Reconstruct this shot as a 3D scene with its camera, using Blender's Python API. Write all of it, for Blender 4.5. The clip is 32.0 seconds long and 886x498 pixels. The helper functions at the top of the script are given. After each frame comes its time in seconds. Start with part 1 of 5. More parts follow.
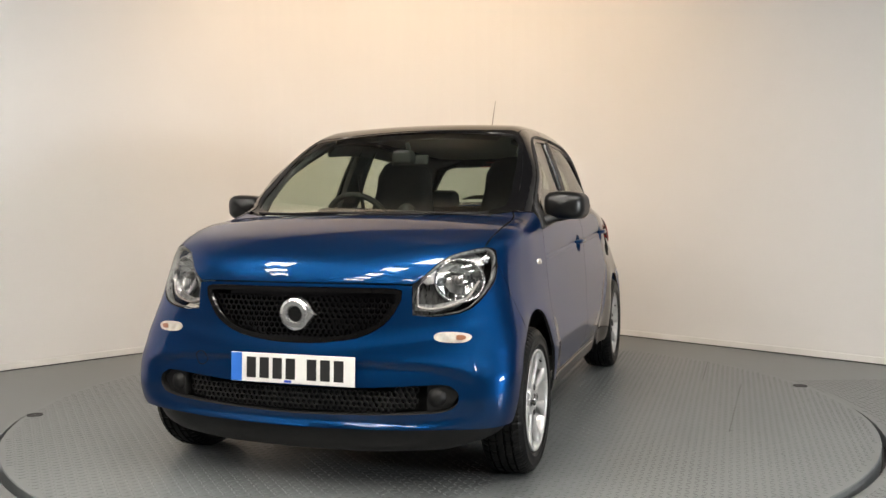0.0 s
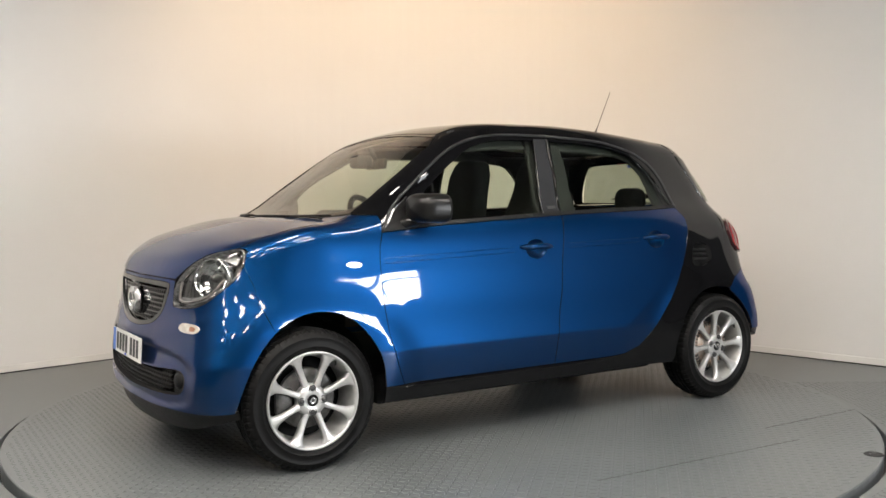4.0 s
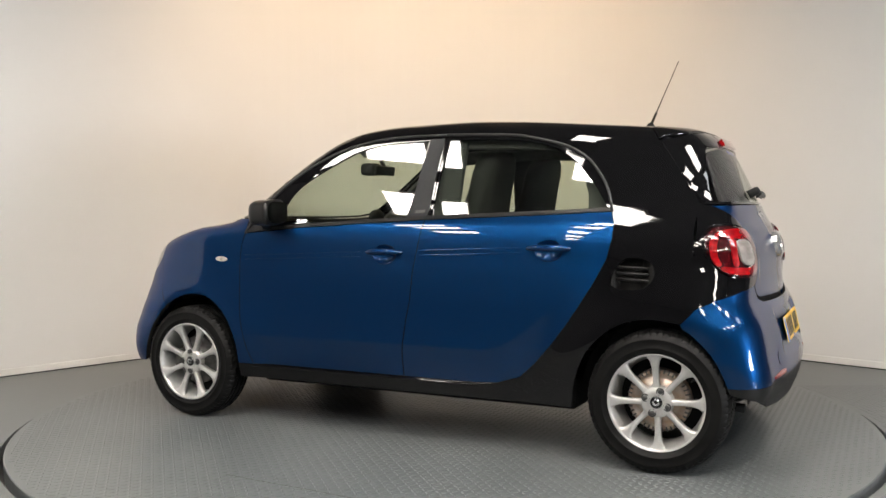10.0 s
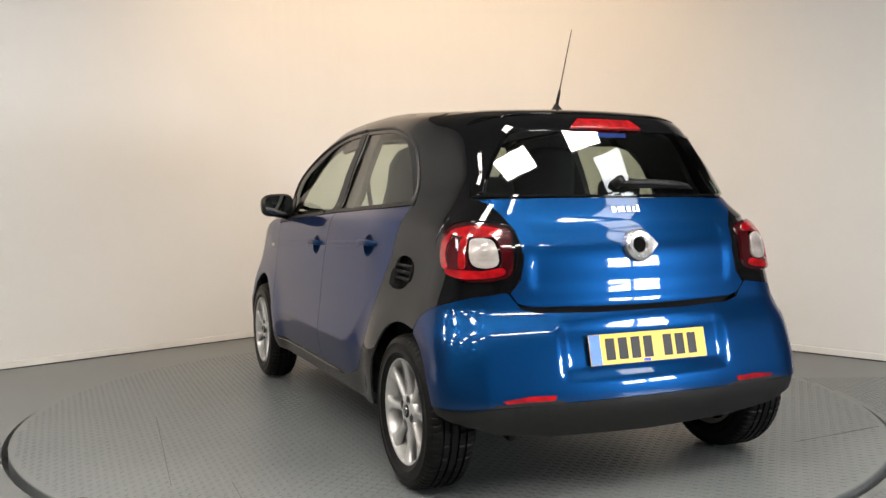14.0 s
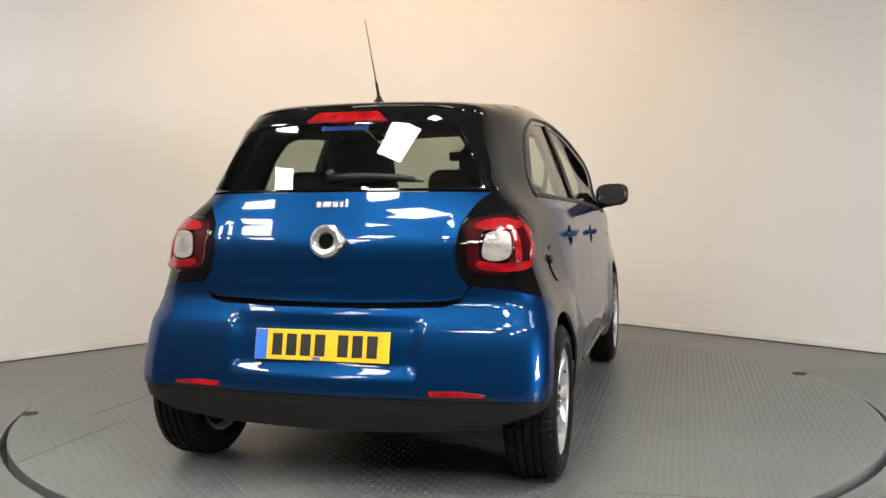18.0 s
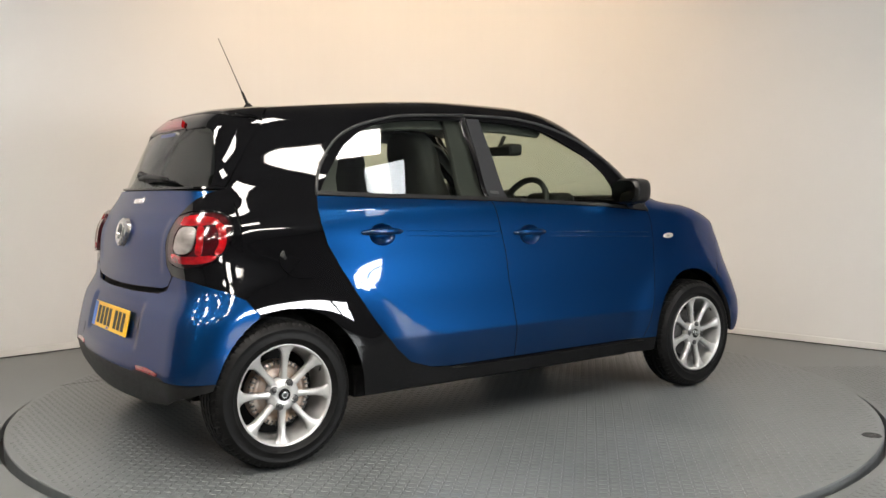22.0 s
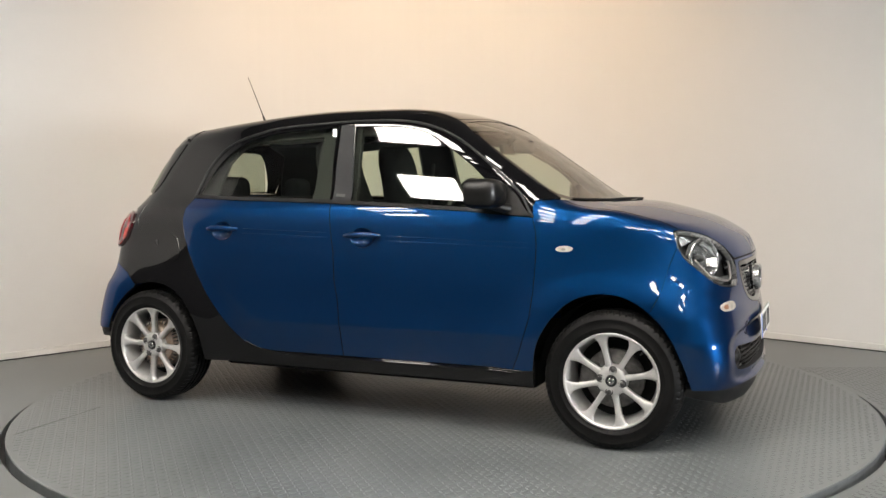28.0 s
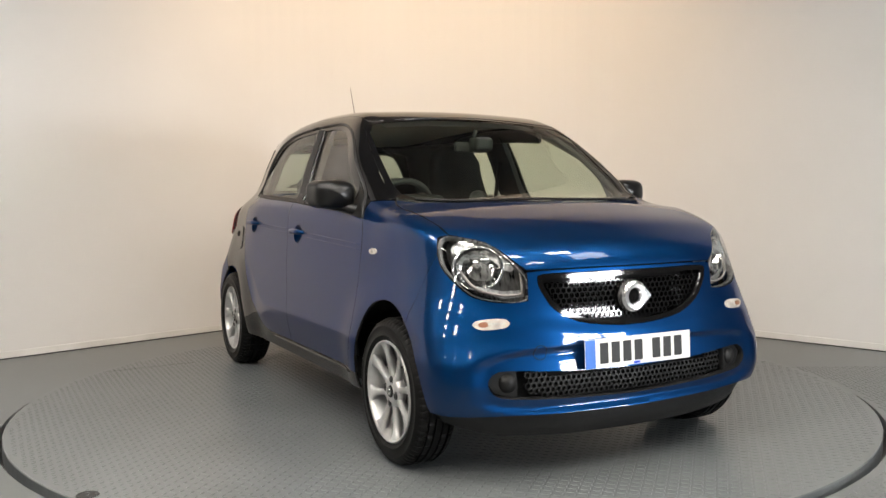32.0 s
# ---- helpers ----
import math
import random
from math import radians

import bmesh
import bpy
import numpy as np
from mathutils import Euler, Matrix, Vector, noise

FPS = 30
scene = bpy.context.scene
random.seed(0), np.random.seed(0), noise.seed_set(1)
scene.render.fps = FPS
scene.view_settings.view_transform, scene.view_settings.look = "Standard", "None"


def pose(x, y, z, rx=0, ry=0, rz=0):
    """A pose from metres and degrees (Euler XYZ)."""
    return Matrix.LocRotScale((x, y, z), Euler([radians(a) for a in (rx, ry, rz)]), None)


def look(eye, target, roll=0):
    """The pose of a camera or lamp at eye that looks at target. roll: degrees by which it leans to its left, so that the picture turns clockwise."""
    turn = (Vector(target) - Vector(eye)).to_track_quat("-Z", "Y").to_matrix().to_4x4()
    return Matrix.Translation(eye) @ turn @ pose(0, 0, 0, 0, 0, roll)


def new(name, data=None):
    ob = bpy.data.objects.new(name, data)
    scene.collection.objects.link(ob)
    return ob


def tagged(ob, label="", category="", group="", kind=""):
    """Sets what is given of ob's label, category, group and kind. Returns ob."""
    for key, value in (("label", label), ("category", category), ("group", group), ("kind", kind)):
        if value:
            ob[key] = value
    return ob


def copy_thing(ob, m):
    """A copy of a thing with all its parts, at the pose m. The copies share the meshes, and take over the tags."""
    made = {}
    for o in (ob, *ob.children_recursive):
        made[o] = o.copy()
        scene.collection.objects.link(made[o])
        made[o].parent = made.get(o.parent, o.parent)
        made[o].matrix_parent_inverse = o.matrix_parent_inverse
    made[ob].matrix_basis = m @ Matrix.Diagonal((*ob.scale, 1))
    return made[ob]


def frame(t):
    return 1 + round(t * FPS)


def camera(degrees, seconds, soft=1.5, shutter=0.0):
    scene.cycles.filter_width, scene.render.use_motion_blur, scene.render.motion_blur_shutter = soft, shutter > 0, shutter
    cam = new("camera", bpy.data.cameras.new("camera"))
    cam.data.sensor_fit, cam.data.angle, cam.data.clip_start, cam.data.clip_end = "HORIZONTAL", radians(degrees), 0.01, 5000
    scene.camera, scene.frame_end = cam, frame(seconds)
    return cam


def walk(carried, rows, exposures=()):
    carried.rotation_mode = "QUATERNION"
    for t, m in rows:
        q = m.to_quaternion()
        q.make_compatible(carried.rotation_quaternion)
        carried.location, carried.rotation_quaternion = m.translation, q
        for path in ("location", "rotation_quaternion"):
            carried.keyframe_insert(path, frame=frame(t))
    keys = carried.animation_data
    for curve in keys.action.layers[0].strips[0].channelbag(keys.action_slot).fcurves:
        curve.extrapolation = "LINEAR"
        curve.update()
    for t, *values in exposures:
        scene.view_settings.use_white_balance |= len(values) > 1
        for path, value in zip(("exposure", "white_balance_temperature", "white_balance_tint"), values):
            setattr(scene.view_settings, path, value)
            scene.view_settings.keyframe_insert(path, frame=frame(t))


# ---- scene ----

from mathutils import geometry

# ================= camera: a phone on a stand that sags a little =================
EYE = (0.0, -4.897, 1.086)
cam = camera(53.31, 32.0)
# seconds, pitch, roll, yaw
DRIFT = [(0, -2.73, 0.42, -0.26), (1, -2.68, 0.44, -0.36), (2, -2.60, 0.46, -0.35), (3, -2.63, 0.45, -0.20),
         (3.5, -2.62, 0.44, -0.15), (5.5, -2.55, 0.43, -0.15), (6, -2.48, 0.42, -0.14), (7, -2.36, 0.44, -0.07),
         (8, -2.35, 0.47, -0.02), (9, -2.24, 0.47, 0.04), (9.5, -2.25, 0.46, 0.04), (10, -2.40, 0.45, 0.05),
         (10.5, -2.57, 0.44, 0.06), (11, -2.64, 0.43, 0.07), (12, -2.65, 0.44, 0.14), (13, -2.74, 0.47, 0.22),
         (14, -2.89, 0.49, 0.24), (14.5, -3.05, 0.50, 0.22), (16.5, -3.16, 0.52, 0.18), (17, -3.25, 0.53, 0.17),
         (18, -3.38, 0.51, 0.14), (19, -3.36, 0.49, 0.04), (20, -3.52, 0.47, 0.0), (21, -3.60, 0.45, -0.09),
         (22, -3.61, 0.44, -0.05), (23, -3.60, 0.45, 0.04), (24, -3.53, 0.47, 0.11), (25, -3.58, 0.51, 0.15),
         (25.5, -3.58, 0.53, 0.14), (27.5, -3.55, 0.55, 0.08), (28, -3.50, 0.56, 0.01), (29, -3.47, 0.57, -0.03),
         (30, -3.44, 0.54, -0.02), (31, -3.40, 0.52, -0.06), (32, -3.55, 0.51, -0.14)]
walk(cam, [(t, pose(*EYE, 90 + p, r, y)) for t, p, r, y in DRIFT])

# ================= light =================
world = bpy.data.worlds.new("world")
scene.world = world
world.use_nodes = True
world.node_tree.nodes["Background"].inputs[0].default_value = (0.5, 0.55, 0.6, 1)
world.node_tree.nodes["Background"].inputs[1].default_value = 0.15
scene.view_settings.exposure = 0.66


def area_lamp(name, where, target, sx, sy, watts, colour):
    d = bpy.data.lights.new(name, "AREA")
    d.shape, d.size, d.size_y, d.energy, d.color = "RECTANGLE", sx, sy, watts, colour
    ob = new(name, d)
    ob.matrix_world = look(where, target)
    return ob


area_lamp("window_light", (6.12, -4.95, 1.27), (0, -4.95, 1.27), 1.8, 0.86, 205, (0.96, 0.98, 1.0))
warm = bpy.data.lights.new("warm_spotlight", "SPOT")
warm.energy, warm.color, warm.spot_size, warm.spot_blend, warm.shadow_soft_size = 195, (1.0, 0.70, 0.42), radians(140), 1.0, 0.15
new("warm_spotlight", warm).matrix_world = look((-0.15, 0.5, 3.85), (-0.15, 3.0, 1.9))


# ================= materials =================
def material(name, colour, rough=0.5, metal=0.0, coat=0.0, spec=0.5):
    m = bpy.data.materials.new(name)
    m.use_nodes = True
    b = m.node_tree.nodes["Principled BSDF"]
    b.inputs["Base Color"].default_value = (*colour, 1)
    b.inputs["Roughness"].default_value = rough
    b.inputs["Metallic"].default_value = metal
    b.inputs["Coat Weight"].default_value = coat
    b.inputs["Coat Roughness"].default_value = 0.03
    b.inputs["Specular IOR Level"].default_value = spec
    return m


def shader(m):
    return m.node_tree.nodes["Principled BSDF"]


def varied(m, a, b, scale, detail=6.0, rough=None, bump=0.0, stretch=(1, 1, 1), bump_scale=None):
    """Base colour from a to b by noise at two scales, with roughness and relief."""
    nt, bs = m.node_tree, shader(m)
    tc = nt.nodes.new("ShaderNodeTexCoord")
    mp = nt.nodes.new("ShaderNodeMapping")
    mp.inputs["Scale"].default_value = stretch
    nt.links.new(tc.outputs["Object"], mp.inputs["Vector"])
    n = nt.nodes.new("ShaderNodeTexNoise")
    n.inputs["Scale"].default_value, n.inputs["Detail"].default_value = scale, detail
    nt.links.new(mp.outputs[0], n.inputs["Vector"])
    r = nt.nodes.new("ShaderNodeValToRGB")
    r.color_ramp.elements[0].position, r.color_ramp.elements[1].position = 0.3, 0.7
    r.color_ramp.elements[0].color, r.color_ramp.elements[1].color = (*a, 1), (*b, 1)
    nt.links.new(n.outputs["Fac"], r.inputs[0])
    nt.links.new(r.outputs[0], bs.inputs["Base Color"])
    if rough:
        mr = nt.nodes.new("ShaderNodeMapRange")
        mr.inputs[3].default_value, mr.inputs[4].default_value = rough
        nt.links.new(n.outputs["Fac"], mr.inputs[0])
        nt.links.new(mr.outputs[0], bs.inputs["Roughness"])
    if bump:
        n2 = nt.nodes.new("ShaderNodeTexNoise")
        n2.inputs["Scale"].default_value, n2.inputs["Detail"].default_value = bump_scale or scale * 20, 4
        nt.links.new(mp.outputs[0], n2.inputs["Vector"])
        bp = nt.nodes.new("ShaderNodeBump")
        bp.inputs["Strength"].default_value, bp.inputs["Distance"].default_value = bump, 0.002
        nt.links.new(n2.outputs["Fac"], bp.inputs["Height"])
        nt.links.new(bp.outputs[0], bs.inputs["Normal"])
    return m


def glass_material(name, tint, gloss=0.06):
    m = bpy.data.materials.new(name)
    m.use_nodes = True
    nt = m.node_tree
    nt.nodes.remove(nt.nodes["Principled BSDF"])
    out = nt.nodes["Material Output"]
    tr, gl = nt.nodes.new("ShaderNodeBsdfTransparent"), nt.nodes.new("ShaderNodeBsdfGlossy")
    tr.inputs[0].default_value = (*tint, 1)
    gl.inputs["Roughness"].default_value = 0.0
    lw = nt.nodes.new("ShaderNodeLayerWeight")
    lw.inputs[0].default_value = 0.5
    pw = nt.nodes.new("ShaderNodeMath")
    pw.operation = "POWER"
    pw.inputs[1].default_value = 5.0
    nt.links.new(lw.outputs["Facing"], pw.inputs[0])
    fr = nt.nodes.new("ShaderNodeMath")
    fr.operation = "MULTIPLY_ADD"
    fr.inputs[1].default_value, fr.inputs[2].default_value = 0.9, gloss
    nt.links.new(pw.outputs[0], fr.inputs[0])
    mix = nt.nodes.new("ShaderNodeMixShader")
    nt.links.new(fr.outputs[0], mix.inputs[0])
    nt.links.new(tr.outputs[0], mix.inputs[1])
    nt.links.new(gl.outputs[0], mix.inputs[2])
    nt.links.new(mix.outputs[0], out.inputs[0])
    return m


def glow(name, colour, strength):
    m = material(name, colour, 0.5)
    shader(m).inputs["Emission Color"].default_value = (*colour, 1)
    shader(m).inputs["Emission Strength"].default_value = strength
    return m


WALL = varied(material("white_wall_paint", (0.74, 0.73, 0.71), 0.6), (0.67, 0.66, 0.645), (0.71, 0.70, 0.685), 0.7, bump=0.15, bump_scale=60)
SKIRT = varied(material("white_gloss_skirting", (0.74, 0.73, 0.71), 0.4), (0.62, 0.61, 0.58), (0.76, 0.75, 0.73), 3.0, rough=(0.35, 0.5))
FLOOR = varied(material("grey_floor_paint", (0.2, 0.21, 0.21), 0.4), (0.098, 0.106, 0.107), (0.138, 0.147, 0.148), 1.1, 4.0, rough=(0.30, 0.42), bump=0.2)
PLATE = varied(material("grey_painted_steel", (0.2, 0.21, 0.21), 0.35), (0.098, 0.107, 0.110), (0.138, 0.148, 0.151), 1.4, 4.0, rough=(0.28, 0.40), bump=0.1)
SEAMDARK = material("dark_seam", (0.07, 0.07, 0.07), 0.7)
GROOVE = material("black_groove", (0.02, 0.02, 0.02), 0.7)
CEIL = varied(material("dark_grey_ceiling", (0.17, 0.17, 0.172), 0.8), (0.14, 0.14, 0.142), (0.19, 0.19, 0.192), 0.9)
DARKWALL = varied(material("dark_grey_hall_wall", (0.07, 0.072, 0.078), 0.7), (0.03, 0.032, 0.036), (0.06, 0.06, 0.066), 0.8, bump=0.2, bump_scale=30)
BLUE = material("metallic_blue_paint", (0.005, 0.058, 0.21), 0.38, 0.85, 1.0, 0.3)
varied(BLUE, (0.0018, 0.031, 0.113), (0.0023, 0.038, 0.136), 900, 2.0, rough=(0.33, 0.41))
shader(BLUE).inputs["Coat Weight"].default_value, shader(BLUE).inputs["Coat IOR"].default_value = 0.9, 1.44
shader(BLUE).inputs["Specular Tint"].default_value = (0.18, 0.26, 0.46, 1)
BLACK = material("gloss_black_paint", (0.0035, 0.0035, 0.004), 0.5, 0.0, 1.0, 0.0)
shader(BLACK).inputs["Coat IOR"].default_value = 1.45
TRIM = varied(material("black_textured_plastic", (0.012, 0.012, 0.012), 0.5, spec=0.3), (0.006, 0.006, 0.006), (0.011, 0.011, 0.011), 40, rough=(0.35, 0.55), bump=0.2, bump_scale=700)
SHELL = material("satin_black_shell", (0.006, 0.006, 0.006), 0.3, spec=0.4)
SATIN = varied(material("satin_grey_film", (0.016, 0.017, 0.019), 0.5, spec=0.3), (0.014, 0.015, 0.017), (0.018, 0.019, 0.021), 60, rough=(0.42, 0.55))
RUBBER = varied(material("tyre_rubber", (0.012, 0.012, 0.012), 0.55, spec=0.13), (0.004, 0.004, 0.004), (0.008, 0.008, 0.008), 14, rough=(0.38, 0.5), bump=0.15)
ALLOY = varied(material("silver_alloy", (0.5, 0.5, 0.49), 0.3, 0.5), (0.47, 0.47, 0.465), (0.55, 0.55, 0.54), 30, rough=(0.25, 0.38))
DISC = varied(material("rusty_brake_disc", (0.3, 0.25, 0.2), 0.45, 0.8), (0.46, 0.42, 0.38), (0.40, 0.28, 0.20), 25, rough=(0.3, 0.6), bump=0.2)
DARKMETAL = material("dark_metal", (0.07, 0.07, 0.07), 0.45, 0.6)
CASTMETAL = varied(material("grey_cast_metal", (0.12, 0.12, 0.115), 0.45, 0.7), (0.06, 0.06, 0.058), (0.17, 0.165, 0.16), 30, rough=(0.35, 0.6), bump=0.2)
REFLECTOR = varied(material("bright_lamp_reflector", (0.7, 0.7, 0.69), 0.12, 1.0), (0.45, 0.45, 0.44), (0.85, 0.85, 0.84), 18, rough=(0.06, 0.25))
MIRROR = material("silvered_mirror", (0.55, 0.57, 0.55), 0.02, 1.0)
SILVER = material("satin_silver", (0.66, 0.66, 0.66), 0.25, 0.9)
REARGLASS = glass_material("dark_tinted_rear_glass", (0.50, 0.55, 0.49), 0.08)
GLASS = glass_material("tinted_window_glass", (0.76, 0.82, 0.74), 0.08)
CLEAR = glass_material("clear_lamp_lens", (0.93, 0.94, 0.94))
REDLENS = varied(material("red_lamp_lens", (0.32, 0.004, 0.006), 0.15, 0.0, 1.0), (0.16, 0.001, 0.003), (0.36, 0.003, 0.006), 22, 2.0, rough=(0.12, 0.2), bump=0.08, stretch=(1, 1, 1.6), bump_scale=160)
SMOKED = varied(material("smoked_red_lamp_lens", (0.05, 0.002, 0.004), 0.12, 0.0, 0.6), (0.018, 0.001, 0.002), (0.06, 0.002, 0.004), 20, 2.0, rough=(0.08, 0.16))
WHITELENS = varied(material("white_lamp_lens", (0.42, 0.37, 0.34), 0.2, 0.1, 1.0), (0.20, 0.18, 0.17), (0.36, 0.33, 0.31), 14, 2.0, rough=(0.1, 0.35), bump=0.5, stretch=(1, 1, 2), bump_scale=160)
AMBER = varied(material("clear_indicator_lens", (0.75, 0.7, 0.66), 0.15, 0.3, 1.0), (0.50, 0.47, 0.42), (0.78, 0.75, 0.68), 30, 3.0, rough=(0.1, 0.3), bump=0.5, bump_scale=160)
ORANGE = material("orange_bulb", (0.22, 0.09, 0.045), 0.3, 0.0, 0.5)
CLOTH = varied(material("dark_seat_cloth", (0.02, 0.02, 0.021), 0.9), (0.015, 0.015, 0.016), (0.03, 0.03, 0.03), 30, bump=0.3)
CABIN = varied(material("dark_cabin_plastic", (0.02, 0.02, 0.02), 0.6), (0.016, 0.016, 0.016), (0.028, 0.028, 0.028), 30, bump=0.2)
PILLAR = varied(material("dark_grey_pillar_trim", (0.07, 0.07, 0.068), 0.7), (0.055, 0.055, 0.053), (0.08, 0.08, 0.078), 25, bump=0.2)
LINER = material("grey_headliner", (0.36, 0.36, 0.345), 0.9)
UNDER = material("black_underbody", (0.006, 0.006, 0.006), 0.8, spec=0.2)
PLATEW = material("white_plate", (0.78, 0.78, 0.76), 0.35)
PLATEY = material("yellow_plate", (0.85, 0.5, 0.02), 0.35)
PLATEB = material("blue_plate_band", (0.03, 0.16, 0.6), 0.35)
INK = material("black_ink", (0.01, 0.01, 0.01), 0.5)
STICK = material("blue_sticker", (0.01, 0.06, 0.55), 0.5)


# ================= mesh helpers =================
def mesh_object(name, bm, mat, parent=None, label="", smooth=False):
    me = bpy.data.meshes.new(name)
    bm.to_mesh(me)
    bm.free()
    if smooth:
        me.shade_smooth()
    if mat:
        me.materials.append(mat)
    ob = new(name, me)
    if parent:
        ob.parent = parent
    if label:
        ob["label"] = label
    return ob


def part(name, bm, mat, parent, label="", smooth=True):
    return mesh_object(name, bm, mat, parent, label, smooth)


def thing(name, label, category, group="", kind=""):
    return tagged(new(name), label, category, group, kind)


def box(bm, x0, x1, y0, y1, z0, z1, bevel=0.0, seg=2):
    r = bmesh.ops.create_cube(bm, size=1)
    bmesh.ops.scale(bm, vec=(x1 - x0, y1 - y0, z1 - z0), verts=r["verts"])
    bmesh.ops.translate(bm, vec=((x0 + x1) / 2, (y0 + y1) / 2, (z0 + z1) / 2), verts=r["verts"])
    if bevel:
        es = list({e for v in r["verts"] for e in v.link_edges})
        bmesh.ops.bevel(bm, geom=es, offset=bevel, segments=seg, affect="EDGES", profile=0.5)
    return bm


def revolve(bm, profile, n, axis="y", a0=0.0, a1=2 * math.pi):
    """Turn a profile of (radius, along) round the axis through the origin."""
    full = abs(a1 - a0 - 2 * math.pi) < 1e-6
    rings = []
    for i in range(n if full else n + 1):
        a = a0 + (a1 - a0) * i / n
        c, s = math.cos(a), math.sin(a)
        ring = []
        for r, h in profile:
            ring.append(bm.verts.new({"y": (r * c, h, r * s), "z": (r * c, r * s, h), "x": (h, r * c, r * s)}[axis]))
        rings.append(ring)
    for i in range(n):
        A, B = rings[i], rings[(i + 1) % len(rings)]
        for j in range(len(profile) - 1):
            bm.faces.new((A[j], A[j + 1], B[j + 1], B[j]))
    return bm


def tube(bm, points, radii, n=8):
    """A round bar along points."""
    pts = [Vector(p) for p in points]
    rings = []
    for i, p in enumerate(pts):
        d = (pts[min(i + 1, len(pts) - 1)] - pts[max(i - 1, 0)]).normalized()
        side = d.orthogonal().normalized() if i == 0 else (side - d * side.dot(d)).normalized()
        up = d.cross(side)
        r = radii[i] if isinstance(radii, (list, tuple)) else radii
        rings.append([bm.verts.new(p + (side * math.cos(2 * math.pi * k / n) + up * math.sin(2 * math.pi * k / n)) * r) for k in range(n)])
    for A, B in zip(rings, rings[1:]):
        for k in range(n):
            bm.faces.new((A[k], A[(k + 1) % n], B[(k + 1) % n], B[k]))
    bm.faces.new(rings[0][::-1])
    bm.faces.new(rings[-1])
    return bm


# ================= the room =================
ARC_Y, ARC_R = 0.88, 2.30
FLOOR_Z = -0.02
ROOM_H = 4.0


def wall_line():
    pts = []
    for i in range(33):
        a = radians(135 - 90 * i / 32)
        pts.append((ARC_R * math.cos(a), ARC_Y + ARC_R * math.sin(a)))
    left = (pts[0][0] - 3.9, pts[0][1] - 3.9)
    right = (pts[-1][0] + 2.2, pts[-1][1] - 2.2)
    return [left] + pts + [right]


def strip_wall(name, line, z0, z1, thick, mat, label, category, proud=0.0):
    """An upright wall along a line in plan; its face looks to the right of the way along the line."""
    bm = bmesh.new()
    P = [Vector((x, y, 0)) for x, y in line]
    cols = []
    for i, p in enumerate(P):
        d = (P[min(i + 1, len(P) - 1)] - P[max(i - 1, 0)]).normalized()
        n = Vector((d.y, -d.x, 0))
        a, b = p + n * proud, p - n * thick
        cols.append([bm.verts.new((a.x, a.y, z0)), bm.verts.new((a.x, a.y, z1)), bm.verts.new((b.x, b.y, z1)), bm.verts.new((b.x, b.y, z0))])
    for A, B in zip(cols, cols[1:]):
        for k in range(4):
            bm.faces.new((A[k], A[(k + 1) % 4], B[(k + 1) % 4], B[k]))
    bm.faces.new(cols[0])
    bm.faces.new(cols[-1][::-1])
    bmesh.ops.recalc_face_normals(bm, faces=bm.faces)
    ob = mesh_object(name, bm, mat, smooth=False)
    return tagged(ob, label, category, kind="structure")


LINE = wall_line()
strip_wall("wall_north", LINE, FLOOR_Z, ROOM_H, 0.12, WALL, "white painted backdrop wall curving round the turntable", "wall")
strip_wall("trim", LINE, FLOOR_Z, FLOOR_Z + 0.008, 0.0, GROOVE, "dark dirty gap along the wall foot", "floor gap", 0.010)
strip_wall("baseboard", LINE, FLOOR_Z + 0.008, 0.032, 0.0, SKIRT, "low white painted skirting along the wall foot", "skirting", 0.012)
xl, yl = LINE[0]
xr, yr = LINE[-1]
strip_wall("wall_west", [(xl, -11.0), (xl, yl)], FLOOR_Z, ROOM_H, 0.12, DARKWALL, "dark grey side wall of the hall", "wall")
strip_wall("wall_south", [(6.0, -11.0), (xl, -11.0)], FLOOR_Z, ROOM_H, 0.12, DARKWALL, "plain dark grey wall of the hall", "wall")
bm = bmesh.new()
for y0, y1, z0, z1 in ((-11.0, -5.87, FLOOR_Z, ROOM_H), (-4.03, -0.2, FLOOR_Z, ROOM_H), (-5.87, -4.03, 1.72, ROOM_H), (-5.87, -4.03, FLOOR_Z, 0.82), (-4.98, -4.92, 0.82, 1.72), (-5.87, -4.98, 1.33, 1.37), (-4.92, -4.03, 1.33, 1.37)):
    box(bm, 6.0, 6.2, y0, y1, z0, z1)
tagged(mesh_object("wall_east", bm, DARKWALL), "dark grey side wall with a large window opening", "wall", kind="structure")
strip_wall("wall_return", [(xr, yr), (6.0, -0.28)], FLOOR_Z, ROOM_H, 0.12, DARKWALL, "dark grey return wall", "wall")

RIM = 2.215
bm = bmesh.new()
# floor: a sheet with a round opening for the turntable
inner = [bm.verts.new((2.245 * math.cos(a), 2.245 * math.sin(a), FLOOR_Z)) for a in [2 * math.pi * i / 128 for i in range(128)]]
outer = [bm.verts.new((9.0 * c / max(abs(c), abs(s)), -3.0 + 9.0 * s / max(abs(c), abs(s)), FLOOR_Z)) for c, s in [(math.cos(2 * math.pi * i / 128), math.sin(2 * math.pi * i / 128)) for i in range(128)]]
low = [bm.verts.new((v.co.x, v.co.y, -0.08)) for v in inner]
for i in range(128):
    j = (i + 1) % 128
    bm.faces.new((inner[i], outer[i], outer[j], inner[j]))
    bm.faces.new((low[i], inner[i], inner[j], low[j]))
floor = tagged(mesh_object("floor", bm, FLOOR), "grey painted concrete floor with scuffs", "floor", kind="structure")
# black sheet below the rim gap; the recess's shade is in its colour
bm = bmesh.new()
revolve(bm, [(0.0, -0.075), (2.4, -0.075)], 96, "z")
